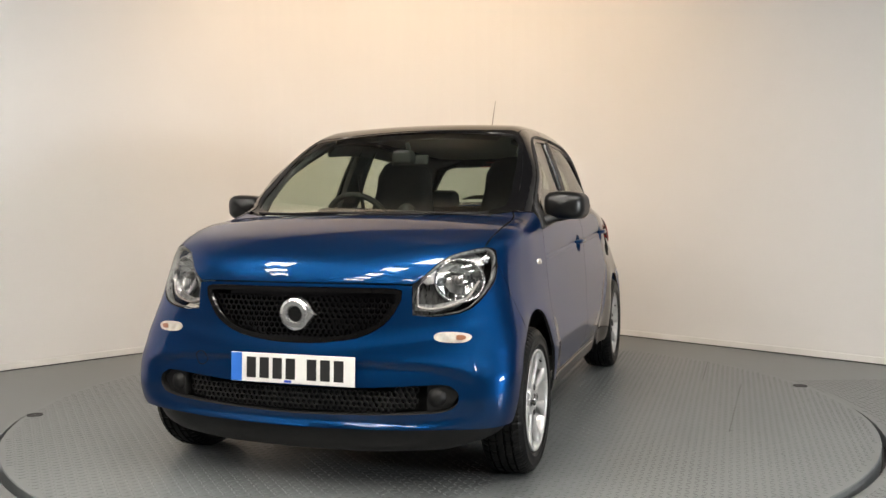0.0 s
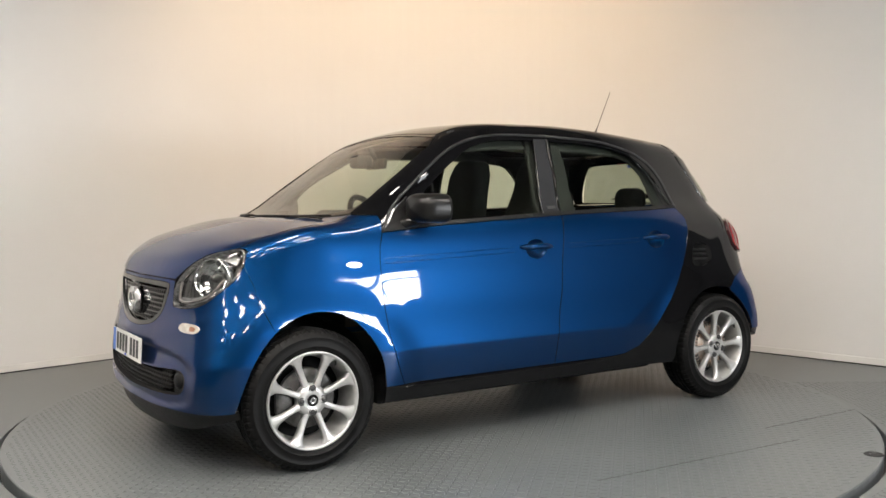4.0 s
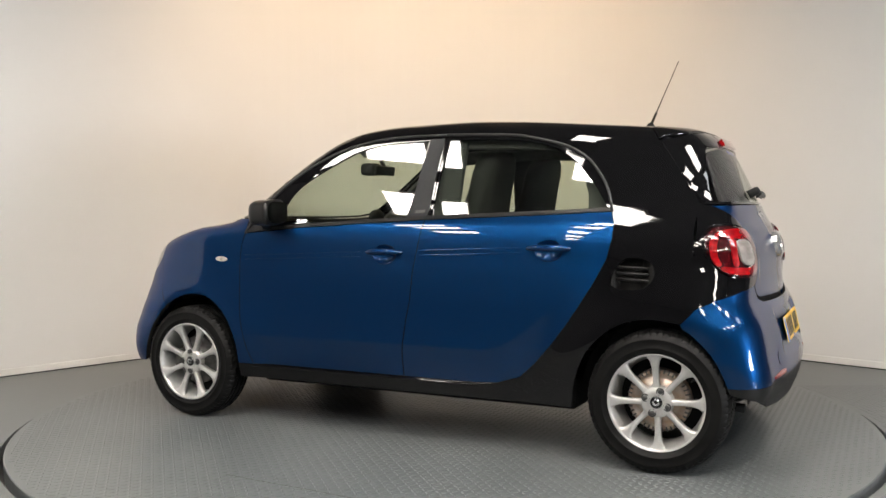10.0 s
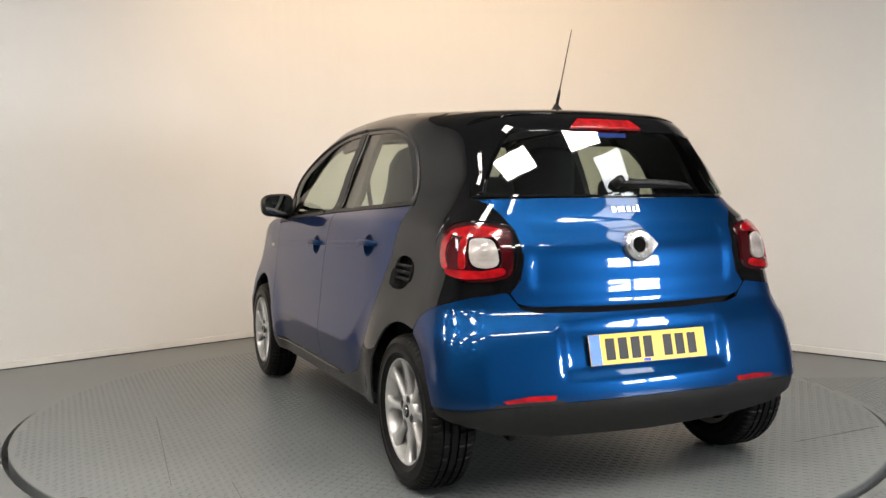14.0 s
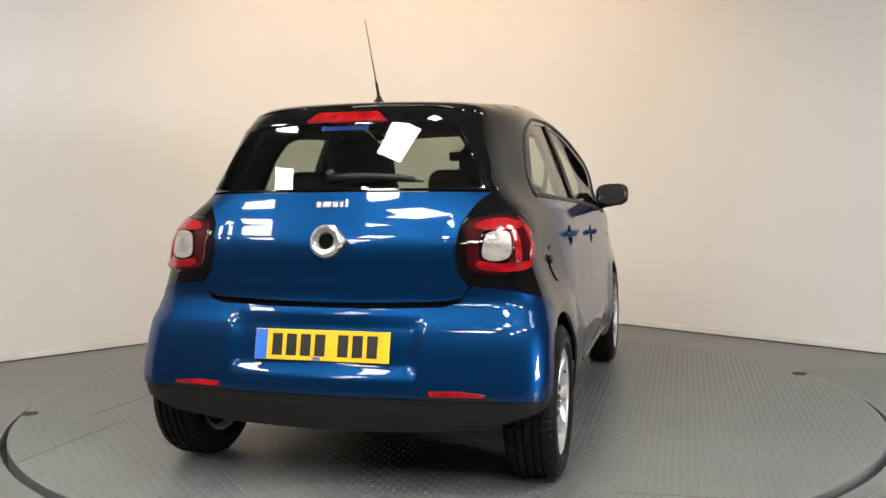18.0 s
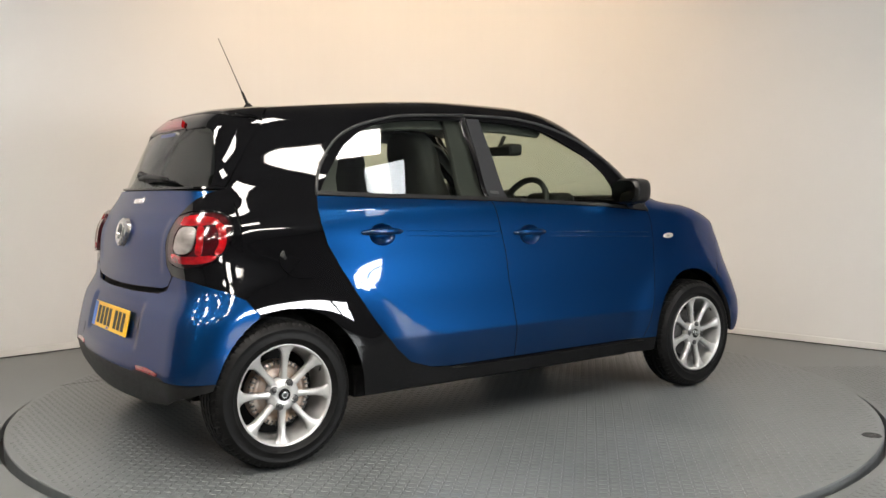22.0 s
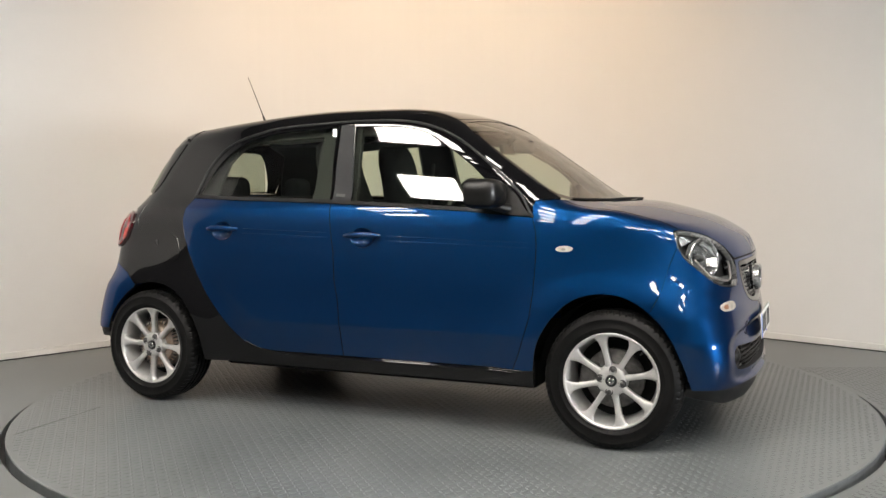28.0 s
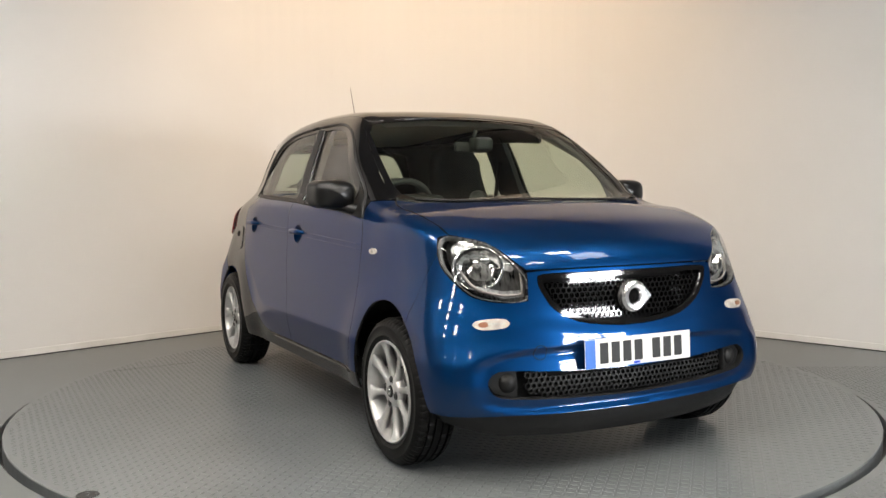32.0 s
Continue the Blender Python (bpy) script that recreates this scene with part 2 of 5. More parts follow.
tagged(mesh_object("turntable_pit", bm, GROOVE), "black sheet under the turntable's rim, recess shade in its colour", "pit", kind="structure")
bm = bmesh.new()
box(bm, -7.4, 7.4, -11.5, 6.4, ROOM_H, ROOM_H + 0.1)
tagged(mesh_object("ceiling", bm, CEIL), "dark grey hall ceiling", "ceiling", kind="structure")

turntable = thing("turntable", "round grey steel turntable with raised tread pattern", "turntable")
bm = bmesh.new()
revolve(bm, [(0.0, 0.0), (1.0, 0.0), (2.0, 0.0), (RIM - 0.004, 0.0), (RIM, -0.004), (RIM, -0.075)], 160, "z")
part("deck", bm, PLATE, turntable, "grey painted steel deck", smooth=False)
# black discs on the uncut deck, coloured as the shade inside lifting holes
for hx, hy in ((0.93, -1.955), (-1.0, 1.935)):
    bm = bmesh.new()
    revolve(bm, [(0.0, 0.0012), (0.030, 0.0012), (0.034, 0.004), (0.039, 0.004), (0.042, 0.0)], 24, "z")
    ob = part("lifting_hole", bm, GROOVE, turntable, "black disc on the deck for the shade inside a lifting hole", smooth=False)
    ob.location = (hx, hy, 0)
for (ax, ay), (bx, by) in (((-1.72, 1.385), (-1.0, 1.375)), ((-0.95, 1.60), (0.25, 1.54)), ((-1.5, -1.05), (-1.46, -1.62))):
    bm = bmesh.new()
    d = Vector((bx - ax, by - ay, 0))
    box(bm, 0, d.length, -0.0016, 0.0016, -0.001, 0.0015)
    ob = part("deck_seam", bm, SEAMDARK, turntable, "dark seam between deck plates", smooth=False)
    ob.matrix_basis = pose(ax, ay, 0, 0, 0, math.degrees(math.atan2(d.y, d.x)))


def tread(name, keep, z, parent, mat, label, pitch=0.031):
    """Raised lozenge bars, turned one way and the other by turns, as on rolled tread plate."""
    n = int(3.6 / pitch)
    ii, jj = np.meshgrid(np.arange(-n, n + 1), np.arange(-n, n + 1))
    ii, jj = ii.ravel(), jj.ravel()
    cx, cy = ii * pitch, jj * pitch
    ok = keep(cx, cy)
    ii, jj, cx, cy = ii[ok], jj[ok], cx[ok], cy[ok]
    ang = np.where((ii + jj) % 2 == 0, math.pi / 4, -math.pi / 4)
    L, w, h = 0.0145, 0.0044, 0.0015
    shape = np.array([(-L, 0), (-L * 0.35, -w), (L * 0.35, -w), (L, 0), (L * 0.35, w), (-L * 0.35, w)])
    top = shape * (0.72, 0.45)
    c, s = np.cos(ang)[:, None], np.sin(ang)[:, None]
    allv = []
    for sh, zz in ((shape, 0.0), (top, h)):
        px = cx[:, None] + sh[None, :, 0] * c - sh[None, :, 1] * s
        py = cy[:, None] + sh[None, :, 0] * s + sh[None, :, 1] * c
        allv.append(np.stack([px, py, np.full_like(px, z + zz)], 2))
    V = np.concatenate(allv, 1).reshape(-1, 3)
    base = (np.arange(len(cx)) * 12)[:, None, None]
    quads = np.array([(k, (k + 1) % 6, 6 + (k + 1) % 6, 6 + k) for k in range(6)] + [(6, 7, 8, 9), (6, 9, 10, 11)])
    F = (base + quads[None]).reshape(-1, 4)
    me = bpy.data.meshes.new(name)
    me.from_pydata(V.tolist(), [], F.tolist())
    me.materials.append(mat)
    ob = new(name, me)
    if parent:
        ob.parent = parent
    return tagged(ob, label, kind="stuff")


tread("tread_relief", lambda x, y: np.hypot(x, y) < RIM - 0.03, 0.0, turntable, PLATE, "raised tread bars on the deck")
apron = tread("floor_tread", lambda x, y: (np.hypot(x, y) > 2.275) & (np.hypot(x, y) < 3.5) & (x > -0.2) & (y < 0.6), FLOOR_Z, None, FLOOR, "raised tread bars on the steel floor apron")
apron["category"] = "floor tread"

PANEL_TURN = 50


def ceiling_light(x, y):
    """A flush oblong LED panel."""
    t = thing("ceiling_light", "flush white oblong LED ceiling panel", "ceiling light", "LED ceiling panels")
    bm = bmesh.new()
    for a in ((-0.39, 0.39, -0.28, -0.255), (-0.39, 0.39, 0.255, 0.28), (-0.39, -0.365, -0.255, 0.255), (0.365, 0.39, -0.255, 0.255)):
        box(bm, *a, -0.03, 0.0)
    part("frame", bm, SKIRT, t, "white frame", smooth=False)
    bm = bmesh.new()
    box(bm, -0.364, 0.364, -0.254, 0.254, -0.018, -0.004)
    part("diffuser", bm, LED, t, "glowing white diffuser", smooth=False)
    t.matrix_basis = pose(x, y, ROOM_H, 0, 0, PANEL_TURN)
    return t


LED = glow("led_diffuser", (1.0, 0.93, 0.85), 29.0)
# the glow is put in for daylight through the panes
SKYPANE = glow("glowing_skylight_pane", (0.93, 0.97, 1.0), 8.0)
first = ceiling_light(1.62, -3.48)
cu, su = math.cos(radians(PANEL_TURN)), math.sin(radians(PANEL_TURN))
for i in range(-5, 5):
    for j in range(-5, 5):
        # rows along the slanting backdrop, over the open side of the hall
        x, y = 1.62 + 1.55 * i * cu + 2.25 * j * su, -3.48 + 1.55 * i * su - 2.25 * j * cu
        # panels left of x = -3.7 are added to brighten the right wall
        if (i or j) and -5.3 < x < 3.4 and -7.4 < y < (-0.8 if x < -1.5 else -1.7):
            copy_thing(first, pose(x, y, ROOM_H, 0, 0, PANEL_TURN))

# glowing panel under the uncut ceiling, in place of a skylight
skylight = thing("skylight", "long glowing ceiling panel with dark glazing bars, in place of a skylight", "skylight")
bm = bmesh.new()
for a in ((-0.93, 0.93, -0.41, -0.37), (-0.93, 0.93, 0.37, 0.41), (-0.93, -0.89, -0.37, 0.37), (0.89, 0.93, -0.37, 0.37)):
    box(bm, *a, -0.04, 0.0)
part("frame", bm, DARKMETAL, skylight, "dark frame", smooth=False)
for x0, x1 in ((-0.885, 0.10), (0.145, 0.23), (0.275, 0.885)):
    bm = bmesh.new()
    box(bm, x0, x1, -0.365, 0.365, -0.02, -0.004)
    part("pane", bm, SKYPANE, skylight, "glowing pane", smooth=False)
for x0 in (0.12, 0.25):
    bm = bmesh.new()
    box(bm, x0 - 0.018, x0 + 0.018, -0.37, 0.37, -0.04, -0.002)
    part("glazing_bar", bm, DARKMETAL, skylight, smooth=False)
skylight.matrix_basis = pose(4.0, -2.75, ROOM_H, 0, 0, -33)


# ================= the car's surface =================
def spline(pts):
    """A smooth curve through (x, y) pairs, monotone between them."""
    pts = sorted(pts)
    x, y = np.array([p[0] for p in pts], float), np.array([p[1] for p in pts], float)
    h, d = np.diff(x), np.diff(y) / np.diff(x)
    m = np.zeros(len(x))
    m[0], m[-1] = d[0], d[-1]
    for i in range(1, len(x) - 1):
        if d[i - 1] * d[i] > 0:
            w1, w2 = 2 * h[i] + h[i - 1], h[i] + 2 * h[i - 1]
            m[i] = (w1 + w2) / (w1 / d[i - 1] + w2 / d[i])

    def at(q):
        q = np.asarray(q, float)
        i = np.clip(np.searchsorted(x, q) - 1, 0, len(x) - 2)
        t = (q - x[i]) / h[i]
        tc = np.clip(t, 0, 1)
        v = (2 * tc**3 - 3 * tc**2 + 1) * y[i] + (tc**3 - 2 * tc**2 + tc) * h[i] * m[i] + (-2 * tc**3 + 3 * tc**2) * y[i + 1] + (tc**3 - tc**2) * h[i] * m[i + 1]
        return v + np.where(t < 0, t * h[i] * m[i], 0) + np.where(t > 1, (t - 1) * h[i] * m[i + 1], 0)
    return at


# half width by height at mid-car, centre line of bonnet, windscreen and roof, noses of front and rear
WIDTH = spline([(0.15, 0.745), (0.22, 0.782), (0.31, 0.813), (0.42, 0.820), (0.46, 0.8205), (0.50, 0.8165), (0.55, 0.8115), (0.60, 0.808), (0.67, 0.8045), (0.75, 0.7985), (0.80, 0.794), (0.85, 0.788), (0.95, 0.7755), (1.02, 0.757), (1.09, 0.705), (1.25, 0.650), (1.43, 0.578), (1.6, 0.523)])
TOP = spline([(2, 0.457), (1.86, 0.672), (1.8, 0.787), (1.74, 0.863), (1.66, 0.915), (1.55, 0.973), (1.42, 1.014), (1.28, 1.047), (1.16, 1.060), (1.09, 1.074), (1, 1.112), (0.86, 1.207), (0.72, 1.303), (0.58, 1.402), (0.44, 1.478), (0.3, 1.517), (0.1, 1.534), (-0.25, 1.539), (-0.5, 1.529), (-0.8, 1.505), (-1.02, 1.486), (-1.2, 1.470), (-1.35, 1.455), (-1.6, 1.413)])
FRONT = spline([(0.12, 1.733), (0.2, 1.786), (0.28, 1.800), (0.36, 1.812), (0.45, 1.800), (0.55, 1.774), (0.65, 1.756), (0.75, 1.751), (0.85, 1.735), (1, 1.659), (1.3, 1.320)])
REAR = spline([(0.15, -1.617), (0.25, -1.695), (0.38, -1.733), (0.5, -1.715), (0.62, -1.685), (0.68, -1.652), (0.72, -1.636), (0.76, -1.634), (0.80, -1.6345), (0.86, -1.633), (0.92, -1.625), (0.97, -1.603), (1.05, -1.555), (1.12, -1.525), (1.22, -1.484), (1.32, -1.435), (1.42, -1.384), (1.5, -1.345), (1.7, -1.219)])


def smax(a, b, k):
    h = np.maximum(k - np.abs(a - b), 0) / k
    return np.maximum(a, b) + h * h * k * 0.25


def step(a, b, x):
    t = np.clip((x - a) / (b - a), 0, 1)
    return t * t * (3 - 2 * t)


def body(x, y, z):
    """Negative inside the car's skin, about metres."""
    x, y, z = np.broadcast_arrays(np.asarray(x, float), np.abs(np.asarray(y, float)), np.asarray(z, float))
    w = WIDTH(z)
    w = w - 0.061 * step(-0.6, -1.5, x) * step(0.95, 1.2, z) - 0.0555 * step(-0.75, -1.5, x) * step(0.6, 0.9, z)
    w = w - 0.0454 * step(0.85, 1.7, x) * step(0.55, 0.9, z) + 0.0739 * step(0.1, 0.9, x) * step(1.0, 1.3, z)
    w = w + 0.011 * step(0.95, 1.2, x) * step(0.66, 0.96, z)
    arch = np.exp(-((np.hypot(x - 1.247, z - 0.3) - 0.405) / 0.105) ** 2) + np.exp(-((np.hypot(x + 1.247, z - 0.3) - 0.405) / 0.105) ** 2)
    w = w + 0.0145 * arch * step(0.8, 0.55, z) - 0.0112 * step(-0.85, -1.35, x) * step(0.8, 0.6, z)
    crease = 0.468 + 0.30 * step(-0.42, -1.0, x) ** 1.3 - z
    side = y - w + 0.14 * 0.5 * (crease + np.sqrt(crease**2 + 0.004**2)) * step(0.95, 0.7, x) * step(-0.98, -0.6, x) * step(0.20, 0.32, z)
    bow = 0.0935 * step(-0.1, 0.6, x) * step(1.75, 1.2, x) + 0.0752 * step(1.2, 1.7, x)
    xx = x + bow * y * y
    zt = TOP(xx) - 0.0711 * y * y
    e = 1e-3
    slope = (TOP(xx + e) - TOP(xx - e)) / (2 * e)
    top = (z - zt) / np.sqrt(1 + slope**2)
    fr = x - (FRONT(z) - 0.2254 * y * y + 0.6033 * y**4)
    hollow = ((y / 0.70) ** 4 + (np.abs(z - 0.392) / 0.118) ** 4) ** 0.25
    fr = fr + 0.018 * step(1.06, 0.90, hollow) - 0.003 * np.exp(-(((z - 0.548 - 0.20 * y * y) / 0.030) ** 2))
    rr = -(x - (REAR(z) + 0.1705 * y * y - 0.1132 * y**4))
    rr = rr + (0.019 - 0.05 * y * y) * step(0.374, 0.338, y) * step(0.456, 0.486, z) * step(0.660, 0.632, z)
    rr = rr + 0.005 * step(0.998, 0.984, z) * step(0.76, 0.80, z) * step(0.46, 0.42, y)
    rs = (REAR(z + e) - REAR(z - e)) / (2 * e)
    rr = rr / np.sqrt(1 + rs**2)
    f = smax(side, fr, 0.5)
    f = smax(f, rr, 0.1804)
    f = smax(f, top, 0.0829 - 0.035 * step(0.9, 1.15, x))
    return f


def solve(o, d, lo, hi, off=0.0):
    """Where o + s d meets the skin, by halving."""
    lo, hi = np.full(len(o), lo, float), np.full(len(o), hi, float)
    for _ in range(38):
        mid = (lo + hi) / 2
        q = o + d * mid[:, None]
        ins = body(q[:, 0], q[:, 1], q[:, 2]) < off
        lo, hi = np.where(ins, mid, lo), np.where(ins, hi, mid)
    return o + d * ((lo + hi) / 2)[:, None]


def normals(P, e=2e-3):
    g = np.stack([body(P[:, 0] + e, P[:, 1], P[:, 2]) - body(P[:, 0] - e, P[:, 1], P[:, 2]),
                  body(P[:, 0], P[:, 1] + e, P[:, 2]) - body(P[:, 0], P[:, 1] - e, P[:, 2]),
                  body(P[:, 0], P[:, 1], P[:, 2] + e) - body(P[:, 0], P[:, 1], P[:, 2] - e)], 1)
    return g / np.linalg.norm(g, axis=1)[:, None]


CXF, CXR = 0.95, -0.95


def lift(proj, uv, sgn, off):
    """Points of the skin from flat coordinates of a projection."""
    u, v = uv[:, 0], uv[:, 1]
    one, nil = np.ones(len(u)), np.zeros(len(u))
    if proj == "S":
        return solve(np.stack([u, nil, v], 1), np.stack([nil, sgn * one, nil], 1), 0.05, 1.0, off)
    if proj == "T":
        return solve(np.stack([u, v, nil + 0.4], 1), np.stack([nil, nil, one], 1), 0.0, 1.4, off)
    if proj == "F":
        return solve(np.stack([nil + 0.8, u, v], 1), np.stack([one, nil, nil], 1), 0.0, 1.3, off)
    if proj == "R":
        return solve(np.stack([nil - 0.8, u, v], 1), np.stack([-one, nil, nil], 1), 0.0, 1.3, off)
    if proj == "CF":
        return solve(np.stack([nil + CXF, nil, v], 1), np.stack([np.cos(u / 0.85), np.sin(u / 0.85), nil], 1), 0.0, 1.4, off)
    return solve(np.stack([nil + CXR, nil, v], 1), np.stack([-np.cos(u / 0.85), np.sin(u / 0.85), nil], 1), 0.0, 1.4, off)


def flat(proj, P):
    if proj == "S":
        return np.stack([P[:, 0], P[:, 2]], 1)
    if proj == "T":
        return P[:, :2].copy()
    if proj in "FR":
        return P[:, 1:].copy()
    if proj == "CF":
        return np.stack([np.arctan2(P[:, 1], P[:, 0] - CXF) * 0.85, P[:, 2]], 1)
    return np.stack([np.arctan2(P[:, 1], CXR - P[:, 0]) * 0.85, P[:, 2]], 1)


def on(proj, pts, sgn=1.0):
    """3D points of the skin from outline points given flat."""
    return [tuple(p) for p in lift(proj, np.array(pts, float), sgn, 0.0)]


def curve(pts, n=4):
    """A rounded line through points (Catmull-Rom)."""
    P = [np.array(p, float) for p in pts]
    P = [2 * P[0] - P[1]] + P + [2 * P[-1] - P[-2]]
    out = []
    for i in range(1, len(P) - 2):
        for k in range(n):
            t = k / n
            out.append(tuple(0.5 * (2 * P[i] + (P[i + 1] - P[i - 1]) * t + (2 * P[i - 1] - 5 * P[i] + 4 * P[i + 1] - P[i + 2]) * t * t + (3 * P[i] - P[i - 1] - 3 * P[i + 1] + P[i + 2]) * t**3)))
    out.append(tuple(P[-2]))
    return out


def ring(pts, n=4):
    """A rounded closed outline."""
    k = len(pts)
    P = [np.array(p, float) for p in pts]
    out = []
    for i in range(k):
        a, b, c, d = P[i - 1], P[i], P[(i + 1) % k], P[(i + 2) % k]
        for j in range(n):
            t = j / n
            out.append(tuple(0.5 * (2 * b + (c - a) * t + (2 * a - 5 * b + 4 * c - d) * t * t + (3 * b - a - 3 * c + d) * t**3)))
    return out


def mirrored(pts):
    return [(p[0], -p[1], p[2]) for p in pts]


def area2(P):
    x, y = P[:, 0], P[:, 1]
    return 0.5 * np.sum(x * np.roll(y, -1) - np.roll(x, -1) * y)


def inset(P, g):
    """Shrink a closed outline by g (or grow, below nought)."""
    if area2(P) < 0:
        P = P[::-1]
    a, b = P - np.roll(P, 1, 0), np.roll(P, -1, 0) - P
    a, b = a / (np.linalg.norm(a, axis=1)[:, None] + 1e-9), b / (np.linalg.norm(b, axis=1)[:, None] + 1e-9)
    n = np.stack([-(a + b)[:, 1], (a + b)[:, 0]], 1)
    n /= np.linalg.norm(n, axis=1)[:, None] + 1e-9
    c = np.clip(np.sum(n * np.stack([-a[:, 1], a[:, 0]], 1), 1), 0.4, 1)
    return P + n * (g / c)[:, None]


def inside(P, q):
    x, y = q[:, 0], q[:, 1]
    r = np.zeros(len(q), bool)
    for (x0, y0), (x1, y1) in zip(P, np.roll(P, -1, 0)):
        k = (y0 > y) != (y1 > y)
        r ^= k & (x < (x1 - x0) * (y - y0) / (y1 - y0 if y1 != y0 else 1e-12) + x0)
    return r


def dense(P, st):
    out = []
    for a, b in zip(P, np.roll(P, -1, 0)):
        n = max(1, int(np.linalg.norm(b - a) / st + 0.5))
        out += [a + (b - a) * k / n for k in range(n)]
    return np.array(out)


def sheet(outline, holes, proj, sgn, off, gap, st):
    """Fill an outline less its holes: flat points, triangles and border loops."""
    loops = [dense(inset(flat(proj, np.array(outline)), gap), st)]
    loops += [dense(inset(flat(proj, np.array(h)), -gap), st) for h in holes]
    lo, hi = loops[0].min(0), loops[0].max(0)
    gx, gy = np.meshgrid(np.arange(lo[0] + st / 2, hi[0], st), np.arange(lo[1] + st / 2, hi[1], st))
    gx = gx + (np.arange(gx.shape[0]) % 2)[:, None] * st * 0.5
    g = np.stack([gx.ravel(), gy.ravel()], 1)
    keep = inside(loops[0], g)
    for h in loops[1:]:
        keep &= ~inside(h, g)
    g = g[keep]
    edge = np.concatenate(loops)
    if len(g):
        near = np.min(np.linalg.norm(g[:, None] - edge[None], axis=2), axis=1)
        g = g[near > st * 0.45]
    pts = np.concatenate([edge, g])
    cons, k = [], 0
    for l in loops:
        n = len(l)
        cons += [(k + i, k + (i + 1) % n) for i in range(n)]
        k += n
    vo, _, fo, vmap, _, _ = geometry.delaunay_2d_cdt([Vector(p) for p in pts], cons, [], 0, 1e-6)
    V = np.array([(v[0], v[1]) for v in vo])
    F = np.array([f for f in fo if len(f) == 3])
    c = V[F].mean(1)
    ok = inside(loops[0], c)
    for h in loops[1:]:
        ok &= ~inside(h, c)
    return V, F[ok], loops


def panel(name, outline, proj, mat, parent, sgn=1.0, off=0.0, gap=0.0022, st=0.03, holes=(), label="", depth=0.012, bump_fn=None, ease=2e-3):
    """A pressed panel of the skin with its edges turned in."""
    V, F, loops = sheet(outline, holes, proj, sgn, off, gap, st)
    P = lift(proj, V, sgn, off)
    N = normals(P, ease)
    if bump_fn is not None:
        P = P + N * bump_fn(P)[:, None]
    n = len(P)
    a, b, c = P[F[:, 0]], P[F[:, 1]], P[F[:, 2]]
    flip = np.sum(np.cross(b - a, c - a) * N[F[:, 0]], 1) < 0
    F = F.copy()
    F[flip] = F[flip][:, ::-1]
    faces = [tuple(int(i) for i in f) for f in F]
    verts, nors = [tuple(p) for p in P], [tuple(q) for q in N]
    if depth > 0:
        count = {}
        for f in faces:
            for i in range(3):
                e = (f[i], f[(i + 1) % 3])
                count[e] = 1
        rim = [e for e in count if (e[1], e[0]) not in count]
        new_at = {}
        for i, j in rim:
            t = P[j] - P[i]
            sn = np.cross(t, N[i])
            sn = sn / (np.linalg.norm(sn) + 1e-9)
            k = len(verts)
            verts += [tuple(P[i]), tuple(P[j]), tuple(P[j] - N[j] * depth), tuple(P[i] - N[i] * depth)]
            nors += [tuple(0.5 * N[i] + 0.5 * sn), tuple(0.5 * N[j] + 0.5 * sn), tuple(sn), tuple(sn)]
            faces.append((k + 1, k, k + 3, k + 2))
    me = bpy.data.meshes.new(name)
    me.from_pydata(verts, [], faces)
    me.shade_smooth()
    if bump_fn is None:
        me.normals_split_custom_set_from_vertices(nors)
    me.materials.append(mat)
    if mat == BLUE and depth > 0:
        # turned-in edges painted black: the shut lines' shade is in their colour
        me.materials.append(UNDER)
        for p in me.polygons:
            if p.index >= len(F):
                p.material_index = 1
    ob = new(name, me)
    ob.parent = parent
    if label:
        ob["label"] = label
    return ob



def pane(name, outline, proj, mat, parent, sgn, off, label, st=0.04, twist=0.0):
    """A sheet of glass: one smooth second-order surface laid through the skin within the outline."""
    V, F, loops = sheet(outline, (), proj, sgn, 0.0, -0.004, st)
    P = lift(proj, V, sgn, 0.0)
    axis, (i, j) = (1, (0, 2)) if proj == "S" else (0, (1, 2))
    if proj == "S":
        tw = sgn * twist
        terms = lambda a, b: np.stack([1 + 0 * a, a, b, a * a, b * b], 1)
        slopes = lambda a, b, k: (k[1] + 2 * k[3] * a + tw * b, k[2] + tw * a + 2 * k[4] * b)
    else:
        tw = 0.0
        terms = lambda a, b: np.stack([1 + 0 * a, b, a * a, b * b], 1)
        slopes = lambda a, b, k: (2 * k[2] * a, k[1] + 2 * k[3] * b)
    k = np.linalg.lstsq(terms(P[:, i], P[:, j]), P[:, axis] - tw * P[:, i] * P[:, j], rcond=None)[0]
    way = sgn if proj == "S" else -1.0
    P[:, axis] = terms(P[:, i], P[:, j]) @ k + tw * P[:, i] * P[:, j] + way * off
    da, db = slopes(P[:, i], P[:, j], k)
    N = np.zeros_like(P)
    N[:, axis], N[:, i], N[:, j] = way, -way * da, -way * db
    N /= np.linalg.norm(N, axis=1)[:, None]
    a, b, c = P[F[:, 0]], P[F[:, 1]], P[F[:, 2]]
    turn = np.sum(np.cross(b - a, c - a) * N[F[:, 0]], 1) < 0
    F = F.copy()
    F[turn] = F[turn][:, ::-1]
    me = bpy.data.meshes.new(name)
    me.from_pydata([tuple(p) for p in P], [], [tuple(int(q) for q in f) for f in F])
    me.shade_smooth()
    me.normals_split_custom_set_from_vertices([tuple(q) for q in N])
    me.materials.append(mat)
    ob = new(name, me)
    ob.parent = parent
    ob["label"] = label
    return ob


